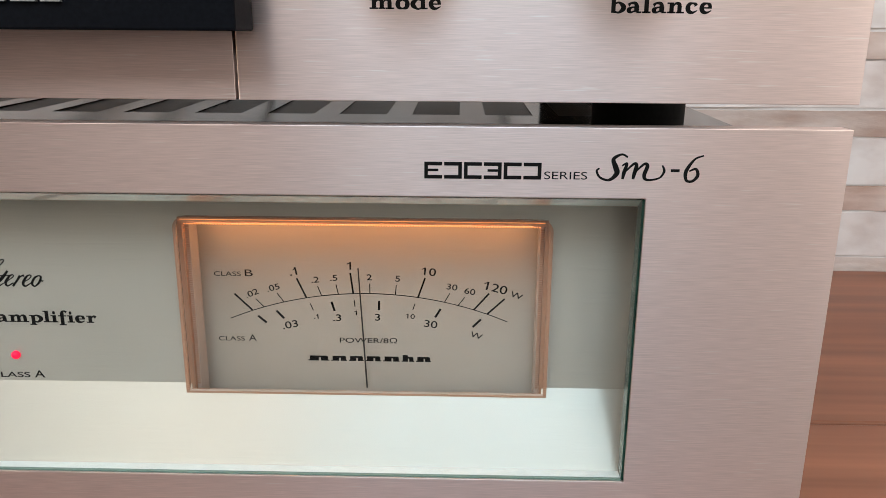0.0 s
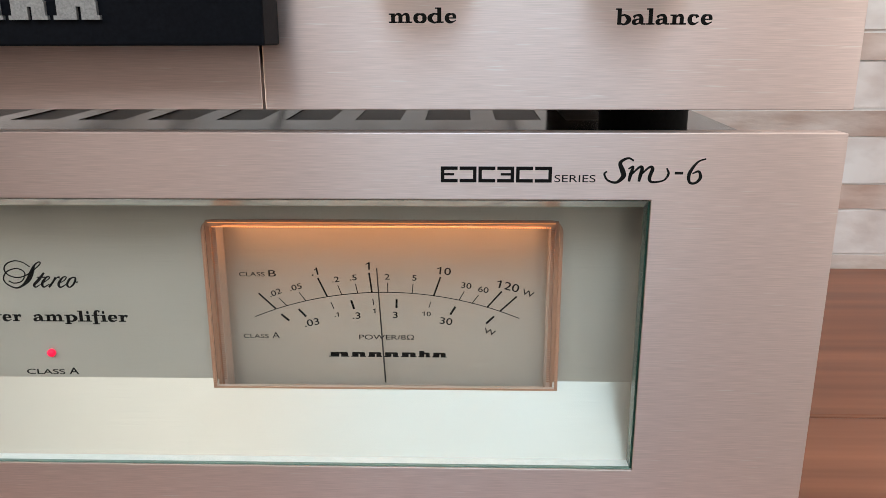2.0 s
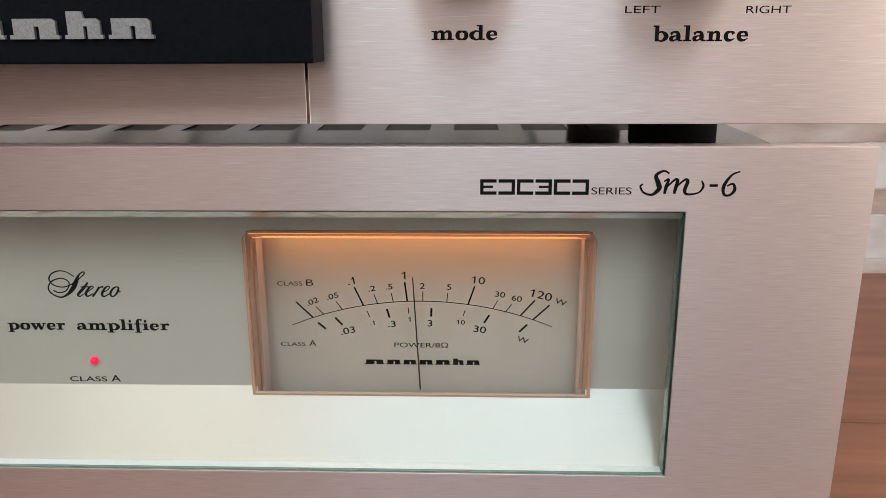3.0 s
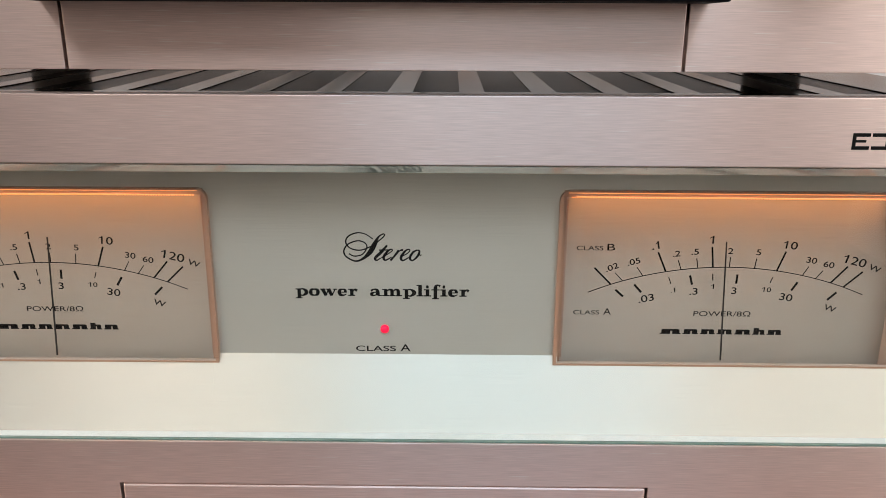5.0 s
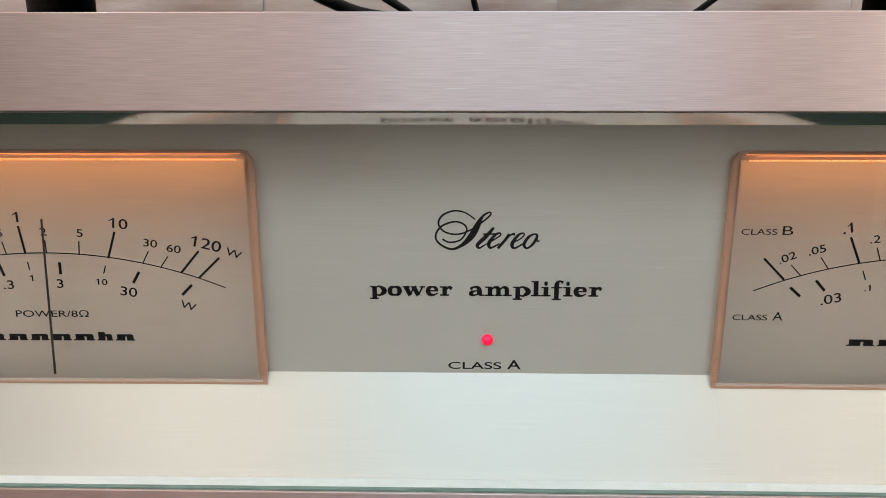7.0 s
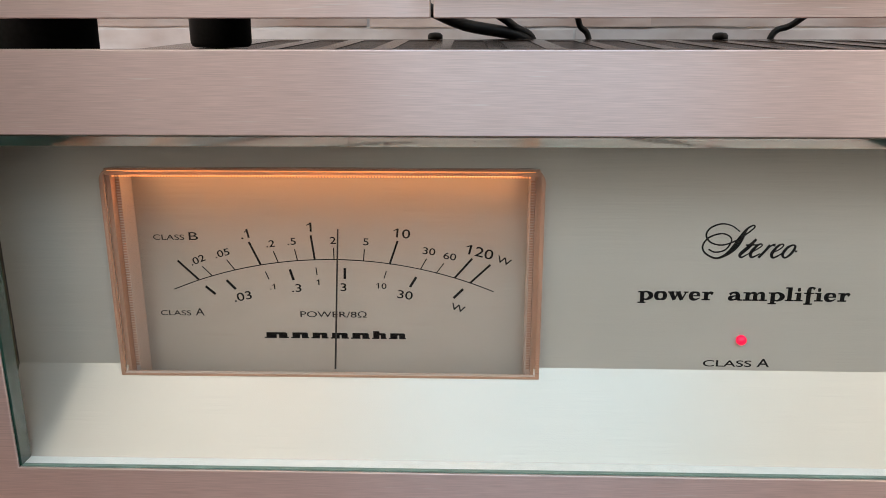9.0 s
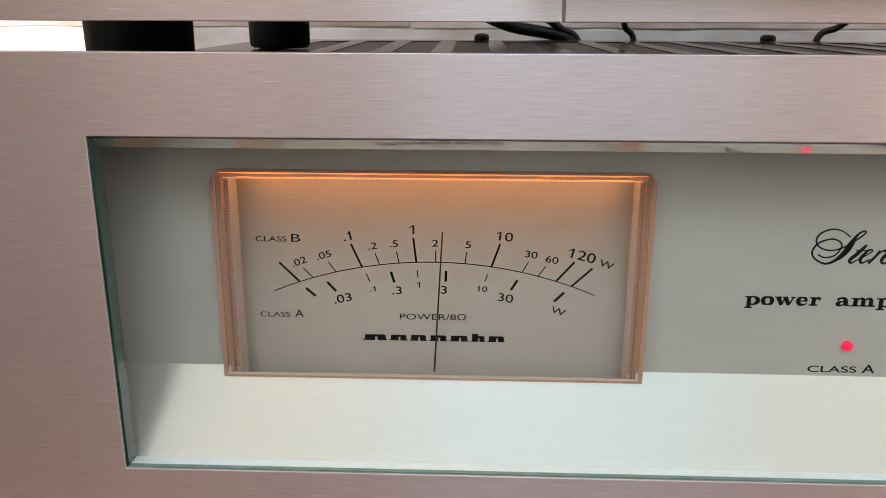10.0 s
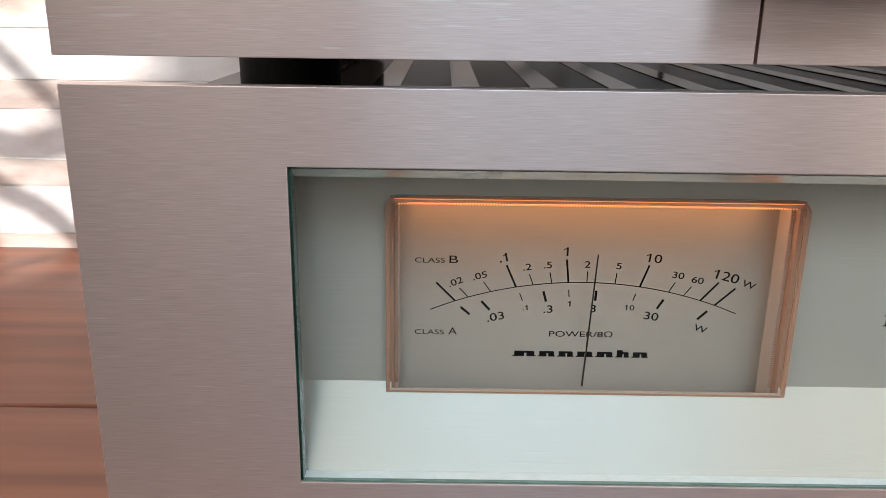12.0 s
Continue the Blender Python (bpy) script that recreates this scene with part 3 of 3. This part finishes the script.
def speck(x, y, z, r):
    p = [bm.verts.new((x + r * a, y + r * b, z + r * c)) for a, b, c in ((1, 0, 0), (-0.8, 0, 0.1), (0, 0.6, 0), (0, -0.6, 0), (0.1, 0, 0.7), (0, 0, -0.7))]
    for a, b, c in ((0, 2, 4), (2, 1, 4), (1, 3, 4), (3, 0, 4), (2, 0, 5), (1, 2, 5), (3, 1, 5), (0, 3, 5)):
        bm.faces.new((p[a], p[b], p[c]))


for k in range(9):
    u = rnd.random()
    speck(rnd.uniform(-0.150, 0.150), 0.00745 + u * (YP - 0.00745) - 0.00008, WB + 0.0002 + u * (LEDGE - WB - 0.0002), rnd.uniform(0.00006, 0.00013))
for k in range(5):
    speck(rnd.uniform(-0.040, 0.040), YP - 0.00005, rnd.uniform(0.070, 0.120), rnd.uniform(0.00006, 0.00012))
for k in range(12):
    speck(rnd.uniform(-0.150, 0.150), 0.0002, WT - 0.0006 - rnd.random() * 0.0006, rnd.uniform(0.00006, 0.00020))
tagged(finish(bm, "dust", CHASSIS, amp, "dark specks of dust"), kind="stuff")

# printing on the inner fascia
slab_word("power", INK, YP, amp, -0.0243, -0.0071, 0.0848, 0.0020)
slab_word("amplifier", INK, YP, amp, -0.0042, 0.0233, 0.0848, 0.0020)
lettering("lettering", "CLASS", INK, YP, amp, -0.0083, 0.0028, 0.0686, 0.0702, bold=0.008)
lettering("lettering", "A", INK, YP, amp, 0.0040, 0.0069, 0.0686, 0.0707, bold=0.01)


def script(strokes, name):
    """Pen strokes of a round hand, drawn on a sheet whose unit is a twentieth of a millimetre."""
    bm = bmesh.new()
    for k, pts in enumerate(strokes):
        add_stroke(bm, [((x - 578) * 0.0000476, 0.0849 + (426 - y) * 0.0000502, w * 0.000058) for x, y, w in pts], YP - 0.00002 * k, 8)
    finish(bm, name, INK, amp)


script([[(515, 108, 5), (475, 82, 5), (428, 74, 6), (380, 92, 7), (362, 125, 7), (385, 158, 6), (440, 170, 6), (500, 150, 6), (555, 112, 6), (580, 88, 6), (572, 80, 6),
         (545, 98, 9), (522, 140, 22), (498, 180, 22), (460, 215, 12), (415, 231, 8), (365, 208, 7), (350, 175, 7), (375, 137, 7), (430, 118, 6), (470, 130, 6),
         (480, 155, 6), (455, 192, 6), (410, 203, 6), (378, 190, 6)]], "initial")
script([[(594, 142, 9), (560, 180, 14), (527, 212, 13), (534, 226, 7), (556, 214, 5)], [(548, 169, 6), (575, 168, 6), (600, 168, 6)]], "script_letter")
script([[(556, 214, 4), (590, 195, 5), (622, 173, 5), (618, 164, 6), (600, 172, 9), (575, 205, 13), (582, 225, 8), (618, 208, 5)]], "script_letter")
script([[(612, 227, 10), (640, 195, 10), (660, 168, 11)], [(640, 195, 4), (668, 170, 6), (684, 168, 13)]], "script_letter")
script([[(668, 206, 4), (705, 188, 5), (722, 170, 5), (714, 164, 6), (695, 174, 9), (672, 208, 13), (682, 226, 8), (722, 205, 5)]], "script_letter")
script([[(765, 166, 6), (740, 180, 10), (722, 210, 11), (735, 226, 7), (762, 205, 10), (776, 175, 9), (765, 166, 6)], [(772, 180, 4), (780, 198, 5), (787, 192, 4)]], "script_letter")
lathe("indicator_lamp", LED, ((0.00118, -0.0002), (0.00118, 0.0006), (0.0008, 0.0011), (0.0002, 0.0013)), (-0.0002, YP, 0.0753), "y", amp, "glowing red indicator", n=24)

# badge on the front panel: plain shapes and one plain word
for k in range(6):
    bm = bmesh.new()
    x0 = 0.1117 + 0.00457 * k
    x1, z0, z1, b = x0 + 0.0041, 0.1280, 0.1319, 0.00085
    add_box(bm, x0, x1, -0.00007, -0.00003, z1 - b, z1)
    add_box(bm, x0, x1, -0.00007, -0.00003, z0, z0 + b)
    s = x1 - b if k % 2 else x0
    add_box(bm, s, s + b, -0.00007, -0.00003, z0 + b, z1 - b)
    if k % 3 == 0:
        add_box(bm, x0 + b, x1 - b, -0.00007, -0.00003, 0.1297, 0.1303)
    finish(bm, "badge_block", INK, amp)
lettering("lettering", "SERIES", INK, 0.0, amp, 0.1393, 0.1492, 0.1281, 0.1299)


def pen(pts):
    bm = bmesh.new()
    add_stroke(bm, [(x / 1000, z / 1000, 1.45 * w / 1000) for x, z, w in pts], 0.0)
    finish(bm, "badge_stroke", INK, amp)


pen(([(158.2, 133.4, 0.3), (156.8, 134.0, 0.35), (155.0, 132.9, 0.6), (155.6, 131.0, 0.85), (155.9, 129.6, 0.8), (154.3, 128.1, 0.45), (152.2, 128.6, 0.35), (151.3, 130.1, 0.35), (151.9, 130.8, 0.25)]))
pen(([(157.0, 131.4, 0.25), (158.1, 131.9, 0.4), (157.6, 130.0, 0.6), (157.3, 128.3, 0.4)]))
pen(([(157.6, 129.8, 0.25), (159.6, 131.8, 0.4), (160.3, 131.5, 0.6), (159.9, 129.5, 0.6), (159.7, 128.3, 0.4)]))
pen(([(159.9, 129.8, 0.25), (162.0, 131.8, 0.4), (162.8, 131.4, 0.6), (162.2, 129.2, 0.6), (162.9, 128.2, 0.4), (165.6, 128.6, 0.3), (166.7, 130.2, 0.4), (166.2, 131.6, 0.25)]))
pen(([(168.2, 130.4, 0.45), (169.2, 130.4, 0.45), (170.2, 130.4, 0.45)]))
pen(([(175.4, 133.9, 0.25), (173.4, 133.0, 0.35), (171.7, 130.3, 0.6), (171.9, 128.2, 0.45), (173.3, 128.0, 0.4), (174.4, 129.3, 0.55), (173.9, 130.8, 0.4), (172.4, 130.3, 0.25)]))

# ---- meters ----
PIVOT = 0.0575
ARC_C, ARC_R = -0.0089, 0.1001
UPPER = [(-37.0, 90.7, -32.3, 86.0, 1), (-31.2, 89.3, -29.0, 87.0, 0), (-25.2, 91.0, -23.4, 88.5, 0), (-19.6, 95.4, -17.1, 89.8, 1), (-13.9, 93.2, -12.9, 90.5, 0),
         (-8.8, 93.7, -8.2, 90.8, 0), (-4.8, 97.1, -4.1, 91.2, 1), (0.5, 94.1, 0.5, 91.1, 0), (7.8, 93.8, 7.5, 90.8, 0), (15.7, 95.9, 13.7, 90.1, 1),
         (22.5, 91.6, 21.0, 88.9, 0), (26.6, 90.5, 24.7, 87.9, 0), (33.3, 91.7, 29.1, 86.8, 1), (37.6, 90.2, 32.8, 85.6, 1)]
LOWER = [(-30.8, 84.3, -28.5, 82.3, 2), (-25.6, 85.9, -23.5, 83.6, 2), (-16.1, 88.1, -15.3, 86.1, 0), (-10.2, 88.7, -9.4, 86.0, 2), (-3.9, 89.2, -3.7, 87.3, 0),
         (3.0, 89.1, 2.9, 86.4, 2), (12.9, 88.4, 12.3, 86.6, 0), (20.0, 87.0, 18.5, 84.5, 2), (31.2, 84.1, 28.9, 81.8, 2)]
NUMERALS = [(".02", -32.2, 90.9, 1.7, -22), (".05", -26.2, 92.6, 1.7, -15), (".1", -20.5, 97.3, 2.2, -12), (".2", -14.5, 95.0, 1.7, -6), (".5", -9.4, 95.6, 1.7, -3),
            ("1", -5.1, 99.1, 2.2, 0), ("2", 0.4, 95.9, 1.7, 0), ("5", 8.2, 95.6, 1.7, 3), ("10", 16.7, 97.7, 2.2, 6), ("30", 23.1, 93.4, 1.7, 8), ("60", 28.0, 92.2, 1.7, 10),
            ("120", 35.0, 93.3, 2.4, 14), ("W", 40.8, 91.2, 1.7, 20)]
NUMERALS_LOW = [(".03", -22.0, 81.8, 2.1, -12), (".1", -14.6, 84.3, 1.4, -5), (".3", -8.8, 84.0, 2.0, -3), ("1", -3.6, 85.5, 1.4, 0), ("3", 2.5, 84.3, 2.0, 0), ("10", 11.6, 84.7, 1.4, 3),
                ("30", 17.3, 82.5, 2.1, 8), ("W", 30.0, 79.3, 1.7, 18)]


def rounded_frame(bm, x0, x1, z0, z1, inset0, inset1, y0, y1, radius):
    """One step of a bezel: a ring between two outlines, top corners rounded, closed at front, inside and outside."""
    def outline(d):
        r = max(radius - d, 0.0002)
        a0, a1, b0, b1 = x0 + d, x1 - d, z0 + (0.0005 if d == inset1 else 0.0), z1 - d * 0.05
        pts = [(a0, b0)]
        for k in range(7):
            a = math.pi - k * math.pi / 12
            pts.append((a0 + r + r * math.cos(a), b1 - r + r * math.sin(a)))
        for k in range(7):
            a = math.pi / 2 - k * math.pi / 12
            pts.append((a1 - r + r * math.cos(a), b1 - r + r * math.sin(a)))
        return pts + [(a1, b0)]
    o, i = outline(inset0), outline(inset1)
    n = len(o)
    rings = [[bm.verts.new((x, y, z)) for x, z in pts] for pts, y in ((o, y1), (o, y0), (i, y0), (i, y1))]
    for p in range(4):
        a, b = rings[p], rings[(p + 1) % 4]
        for k in range(n):
            bm.faces.new((a[k], a[(k + 1) % n], b[(k + 1) % n], b[k]))


def power_meter(c, swing, label):
    bm = bmesh.new()
    steps = [(0.0, 0.0009, 0.0172, 0.0300), (0.00092, 0.0019, 0.0188, 0.0300), (0.00192, 0.0029, 0.0212, 0.0300)]
    for a, b, y0, y1 in steps:
        if a > 0.0015:
            meter = finish(bm, "power_meter", AMBER, amp, label)
            bm = bmesh.new()
        rounded_frame(bm, c - MW, c + MW, MB if a == 0 else MB - 0.0042, MT, a, b, y0, y1 if a else 0.0190, 0.0030)
    finish(bm, "inner_rim", RIM, meter, "glossy pale rim round the dial")
    # fine milled teeth round the bezel's front edge, and along its inner step
    bm = bmesh.new()
    z = MB + 0.0010
    while z < MT - 0.0034:
        for s in (-1, 1):
            e = c + s * (MW - 0.00045)
            add_box(bm, e - 0.00038, e + 0.00038, 0.01705, 0.0173, z, z + 0.00032)
            e = c + s * (MW - 0.0024)
            add_box(bm, e - 0.0004, e + 0.0004, 0.02105, 0.0213, z, z + 0.00032)
        z += 0.00062
    x = c - MW + 0.0034
    while x < c + MW - 0.0036:
        add_box(bm, x, x + 0.00032, 0.01705, 0.0173, MT - 0.00042, MT - 0.00008)
        x += 0.00062
    tagged(finish(bm, "ridge", AMBER, meter), kind="stuff")
    box("top_rim", AMBER, c - MW + 0.0012, c + MW - 0.0012, 0.0176, 0.0187, MT - 0.0017, MT - 0.0002, meter, "glowing amber upper rim")
    box("bottom_bar", RIM, c - MW + 0.0004, c + MW - 0.0004, 0.01745, 0.0176, MB + 0.0001, MB + 0.0010, meter, "pink-brown lower bar")
    dial = box("dial", DIAL, c - MW + 0.002, c + MW - 0.002, YD, YD + 0.0012, MB - 0.0040, MT - 0.001, meter, "pale grey satin dial")
    # bezel's edge line and beads; their lit look is emission, not a lamp
    bm = bmesh.new()
    add_box(bm, c - MW + 0.0022, c + MW - 0.0022, 0.0168, 0.0170, MT - 0.00062, MT - 0.00048)
    x = c - MW + 0.0030
    while x < c + MW - 0.0032:
        add_box(bm, x, x + 0.0004, 0.0172, 0.0175, MT - 0.00195, MT - 0.00168)
        x += 0.00068
    finish(bm, "lamp_strip", BEZEL_GLOW, meter, "orange edge line and beads of the bezel, lit look put in as emission")
    bm = bmesh.new()
    add_box(bm, c - 0.0440, c + 0.0440, 0.0197, 0.0226, MT - 0.0012, MT - 0.0005)
    finish(bm, "bulb", BULB, meter, "warm lamp above the dial")
    bm = bmesh.new()
    add_box(bm, c - MW + 0.0010, c + MW - 0.0010, 0.0177, 0.0183, MB + 0.0006, MT - 0.0018)
    lens = finish(bm, "lens", CLEAR, meter, "clear plastic lens")
    lens.visible_shadow = False
    bm = bmesh.new()
    h = math.asin(0.0385 / ARC_R)
    add_stroke(bm, [(c + ARC_R * math.sin(a), ARC_C + ARC_R * math.cos(a), 0.00022) for a in np.linspace(-h, h, 13)], YD)
    finish(bm, "scale_arc", INK, meter)
    for x0, z0, x1, z1, heavy in UPPER + LOWER:
        bm = bmesh.new()
        w = (0.00024, 0.00048, 0.00060)[heavy]
        add_stroke(bm, [(c + x0 / 1000, z0 / 1000, w), (c + x1 / 1000, z1 / 1000, w)], YD, 1)
        finish(bm, "scale_mark", INK, meter)
    for body, x, z, h, turn in NUMERALS + NUMERALS_LOW:
        lettering("numeral", body, INK, YD, meter, middle=(c + x / 1000, z / 1000), z1=h / 1000, turn=turn, wide=1.35, bold=0.006)
    lettering("lettering", "CLASS", INK, YD, meter, c - 0.0423, c - 0.0349, 0.0958, 0.0971)
    lettering("lettering", "B", INK, YD, meter, c - 0.0338, c - 0.0316, 0.0958, 0.0977)
    lettering("lettering", "CLASS", INK, YD, meter, c - 0.0423, c - 0.0349, 0.0768, 0.0781)
    lettering("lettering", "A", INK, YD, meter, c - 0.0338, c - 0.0316, 0.0768, 0.0787)
    lettering("lettering", "POWER/8\u03a9", INK, YD, meter, c - 0.0082, c + 0.0079, 0.0766, 0.0782)
    wordmark(c - 0.0173, c + 0.0174, 0.0711, 0.0726, YD, INK, meter)
    # needle over the dial
    bm = bmesh.new()
    a = radians(swing)
    y = YD - 0.0032
    root, tip = 0.0070, 0.0420
    pts = []
    for r, w in ((root, 0.00022), (tip, 0.00016)):
        for s in (-1, 1):
            for d in (-0.00012, 0.00012):
                pts.append(bm.verts.new((c + r * math.sin(a) + s * w * math.cos(a), y + d, PIVOT + r * math.cos(a) - s * w * math.sin(a))))
    for q in ((0, 1, 3, 2), (4, 6, 7, 5), (0, 4, 5, 1), (2, 3, 7, 6), (0, 2, 6, 4), (1, 5, 7, 3)):
        bm.faces.new([pts[i] for i in q])
    finish(bm, "needle", NEEDLE, meter, "thin black needle")
    return meter


def wordmark(x0, x1, z0, z1, y, paint, parent, thick=0.00006):
    """Seven heavy blocks of uneven width, each split by a slit, with a tall one among them."""
    widths = [1.35, 1.0, 0.95, 1.0, 1.05, 0.8, 0.95]
    k = (x1 - x0) / (sum(widths) + 0.12 * 6)
    x, h = x0, z1 - z0
    for n, w in enumerate(widths):
        w *= k
        top = z1 + (0.35 * h if n == 5 else 0)
        bm = bmesh.new()
        out = [(0, 0), (0.5 * w, 0), (0.5 * w, 0.62 * h), (0.60 * w, 0.62 * h), (0.60 * w, 0), (w, 0), (w, 0.2 * h), (0.94 * w, 0.2 * h), (0.94 * w, 0.86 * h), (0.86 * w, h),
               (0.52 * w, h), (0.48 * w, top - z0), (0.08 * w, top - z0), (0.08 * w, 0.2 * h), (0, 0.2 * h)]
        f = bm.faces.new([bm.verts.new((x + a, y - thick, z0 + b)) for a, b in out])
        made = bmesh.ops.extrude_face_region(bm, geom=[f])
        bmesh.ops.translate(bm, vec=(0, thick - 0.00002, 0), verts=[v for v in made["geom"] if isinstance(v, bmesh.types.BMVert)])
        finish(bm, "mark_block", paint, parent)
        x += w + 0.12 * k


power_meter(-MX, 3.0, "lit power meter in an amber plastic bezel, needle past two")
power_meter(MX, -3.0, "lit power meter in an amber plastic bezel, needle near one")

# ---- control amplifier on top ----
QY, QZ, QT, QW = -0.0022, 0.1457, 0.2280, 0.2076
pre = tagged(new("control_amplifier"), "champagne aluminium control amplifier with black door on power amplifier", "amplifier")
for s in (-1, 1):
    a, b = sorted((s * 0.0704, s * QW))
    box("front_panel", ALU, a, b, QY, 0.0035, QZ, QT, pre, bevel=0.00015)
box("centre_panel", ALU, -0.0697, 0.0697, QY + 0.0001, 0.0035, QZ, QT, pre, bevel=0.00015)
box("backing", SEAM, -0.19, 0.19, 0.0037, 0.0060, QZ + 0.010, QT - 0.002, pre)
box("chassis", CHASSIS, -0.200, 0.200, 0.0062, 0.240, 0.1690, QT - 0.003, pre)
door = box("door", DOOR, -0.0746, 0.0746, -0.0164, QY - 0.0001, 0.1605, 0.2150, pre, "matt black door", 0.0005)
wordmark(-0.0418, 0.0402, 0.1659, 0.1702, -0.0164, SILVER, door, 0.0010)
for x in (0.1075, 0.1600):
    knob = lathe("knob", BROWN_KNOB, ((0.0145, 0.0), (0.0145, 0.004), (0.0132, 0.005), (0.0128, 0.019), (0.0120, 0.0202), (0.001, 0.0204)), (x, QY, 0.1895), "y", pre, "turned aluminium knob", n=64)
slab_word("mode", INK, QY, pre, 0.1000, 0.1158, 0.1653, 0.00206)
slab_word("balance", INK, QY, pre, 0.1515, 0.1737, 0.1648, 0.00218)
lettering("lettering", "LEFT", INK, QY, pre, 0.1447, 0.1528, 0.1711, 0.1727)
lettering("lettering", "RIGHT", INK, QY, pre, 0.1723, 0.1825, 0.1709, 0.1726)
for x in (-0.171, 0.171):
    for y in (0.050, 0.198):
        lathe("rubber_foot", RUBBER, ((0.0110, 0.0), (0.0124, 0.0006), (0.0130, 0.0020), (0.0133, 0.169 - (0.1394 + (y - 0.31) * FALL))),
              (x, y, 0.1394 + (y - 0.31) * FALL), "z", pre)


# ---- cables behind the units ----
def cable(points, radius, label):
    cu = bpy.data.curves.new("cable", "CURVE")
    cu.dimensions, cu.bevel_depth, cu.bevel_resolution = "3D", radius, 3
    line = smooth_line(points, 8)
    sp = cu.splines.new("POLY")
    sp.points.add(len(line) - 1)
    for q, v in zip(sp.points, line):
        q.co = (*v, 1)
    tmp = new("tmp", cu)
    bpy.context.view_layer.update()
    mesh = bpy.data.meshes.new_from_object(tmp.evaluated_get(bpy.context.evaluated_depsgraph_get()))
    bpy.data.objects.remove(tmp)
    mesh.materials.append(CABLE)
    return tagged(new("cable", mesh), label, "cable", "cables behind the units")


cable([(-0.15, 0.252, 0.20), (-0.12, 0.30, 0.175), (-0.07, 0.325, 0.149), (-0.024, 0.330, 0.136), (0.0, 0.330, 0.09), (0.01, 0.312, 0.06)], 0.0036, "thick black mains cable hanging behind the units")
cable([(-0.075, 0.252, 0.20), (-0.06, 0.31, 0.165), (-0.036, 0.328, 0.147), (-0.022, 0.330, 0.134), (-0.02, 0.328, 0.08), (-0.03, 0.312, 0.05)], 0.0024, "black signal cable hanging behind the units")
cable([(-0.01, 0.252, 0.20), (-0.002, 0.31, 0.170), (0.003, 0.325, 0.148), (0.010, 0.328, 0.137), (0.012, 0.325, 0.09), (0.02, 0.312, 0.06)], 0.0018, "thin black signal cable hanging behind the units")
cable([(0.16, 0.252, 0.20), (0.145, 0.31, 0.165), (0.128, 0.325, 0.1477), (0.116, 0.328, 0.138), (0.11, 0.325, 0.09), (0.10, 0.312, 0.05)], 0.0019, "thin black signal cable hanging behind the units")

# ---- bricks of the wall behind ----
PERIOD, JOINT = 0.0515, 0.0016
rnd = random.Random(11)


def brick_shapes(length, height, paint):
    made = []
    for k in range(5):
        bm = bmesh.new()
        add_box(bm, 0.0, length - JOINT, -0.004, 0.010, 0.0, height - JOINT)
        bmesh.ops.subdivide_edges(bm, edges=[e for e in bm.edges if abs(e.verts[0].co.x - e.verts[1].co.x) > 0.1], cuts=5)
        for v in bm.verts:
            v.co += Vector((rnd.uniform(-1, 1) * 0.0015, rnd.uniform(-1, 0.4) * 0.0014 if v.co.y < 0 else 0, rnd.uniform(-1, 1) * 0.0006))
        mesh = bpy.data.meshes.new("brick")
        bm.to_mesh(mesh)
        bm.free()
        mesh.materials.append(paint)
        made.append(mesh)
    return made


for length, height, rise, paint in ((0.222, 0.0325, 0.0108, BRICK), (0.176, 0.0190, 0.0433, TAN_BRICK)):
    shapes = brick_shapes(length, height, paint)
    for row in range(-1, 8):
        start = rnd.uniform(0.0, length)
        for col in range(-int(0.95 / length), int(0.95 / length) + 1):
            ob = new("brick", rnd.choice(shapes))
            ob.parent = wall_back
            ob.location = (col * length + start - length / 2, WALL_Y, rise + row * PERIOD)
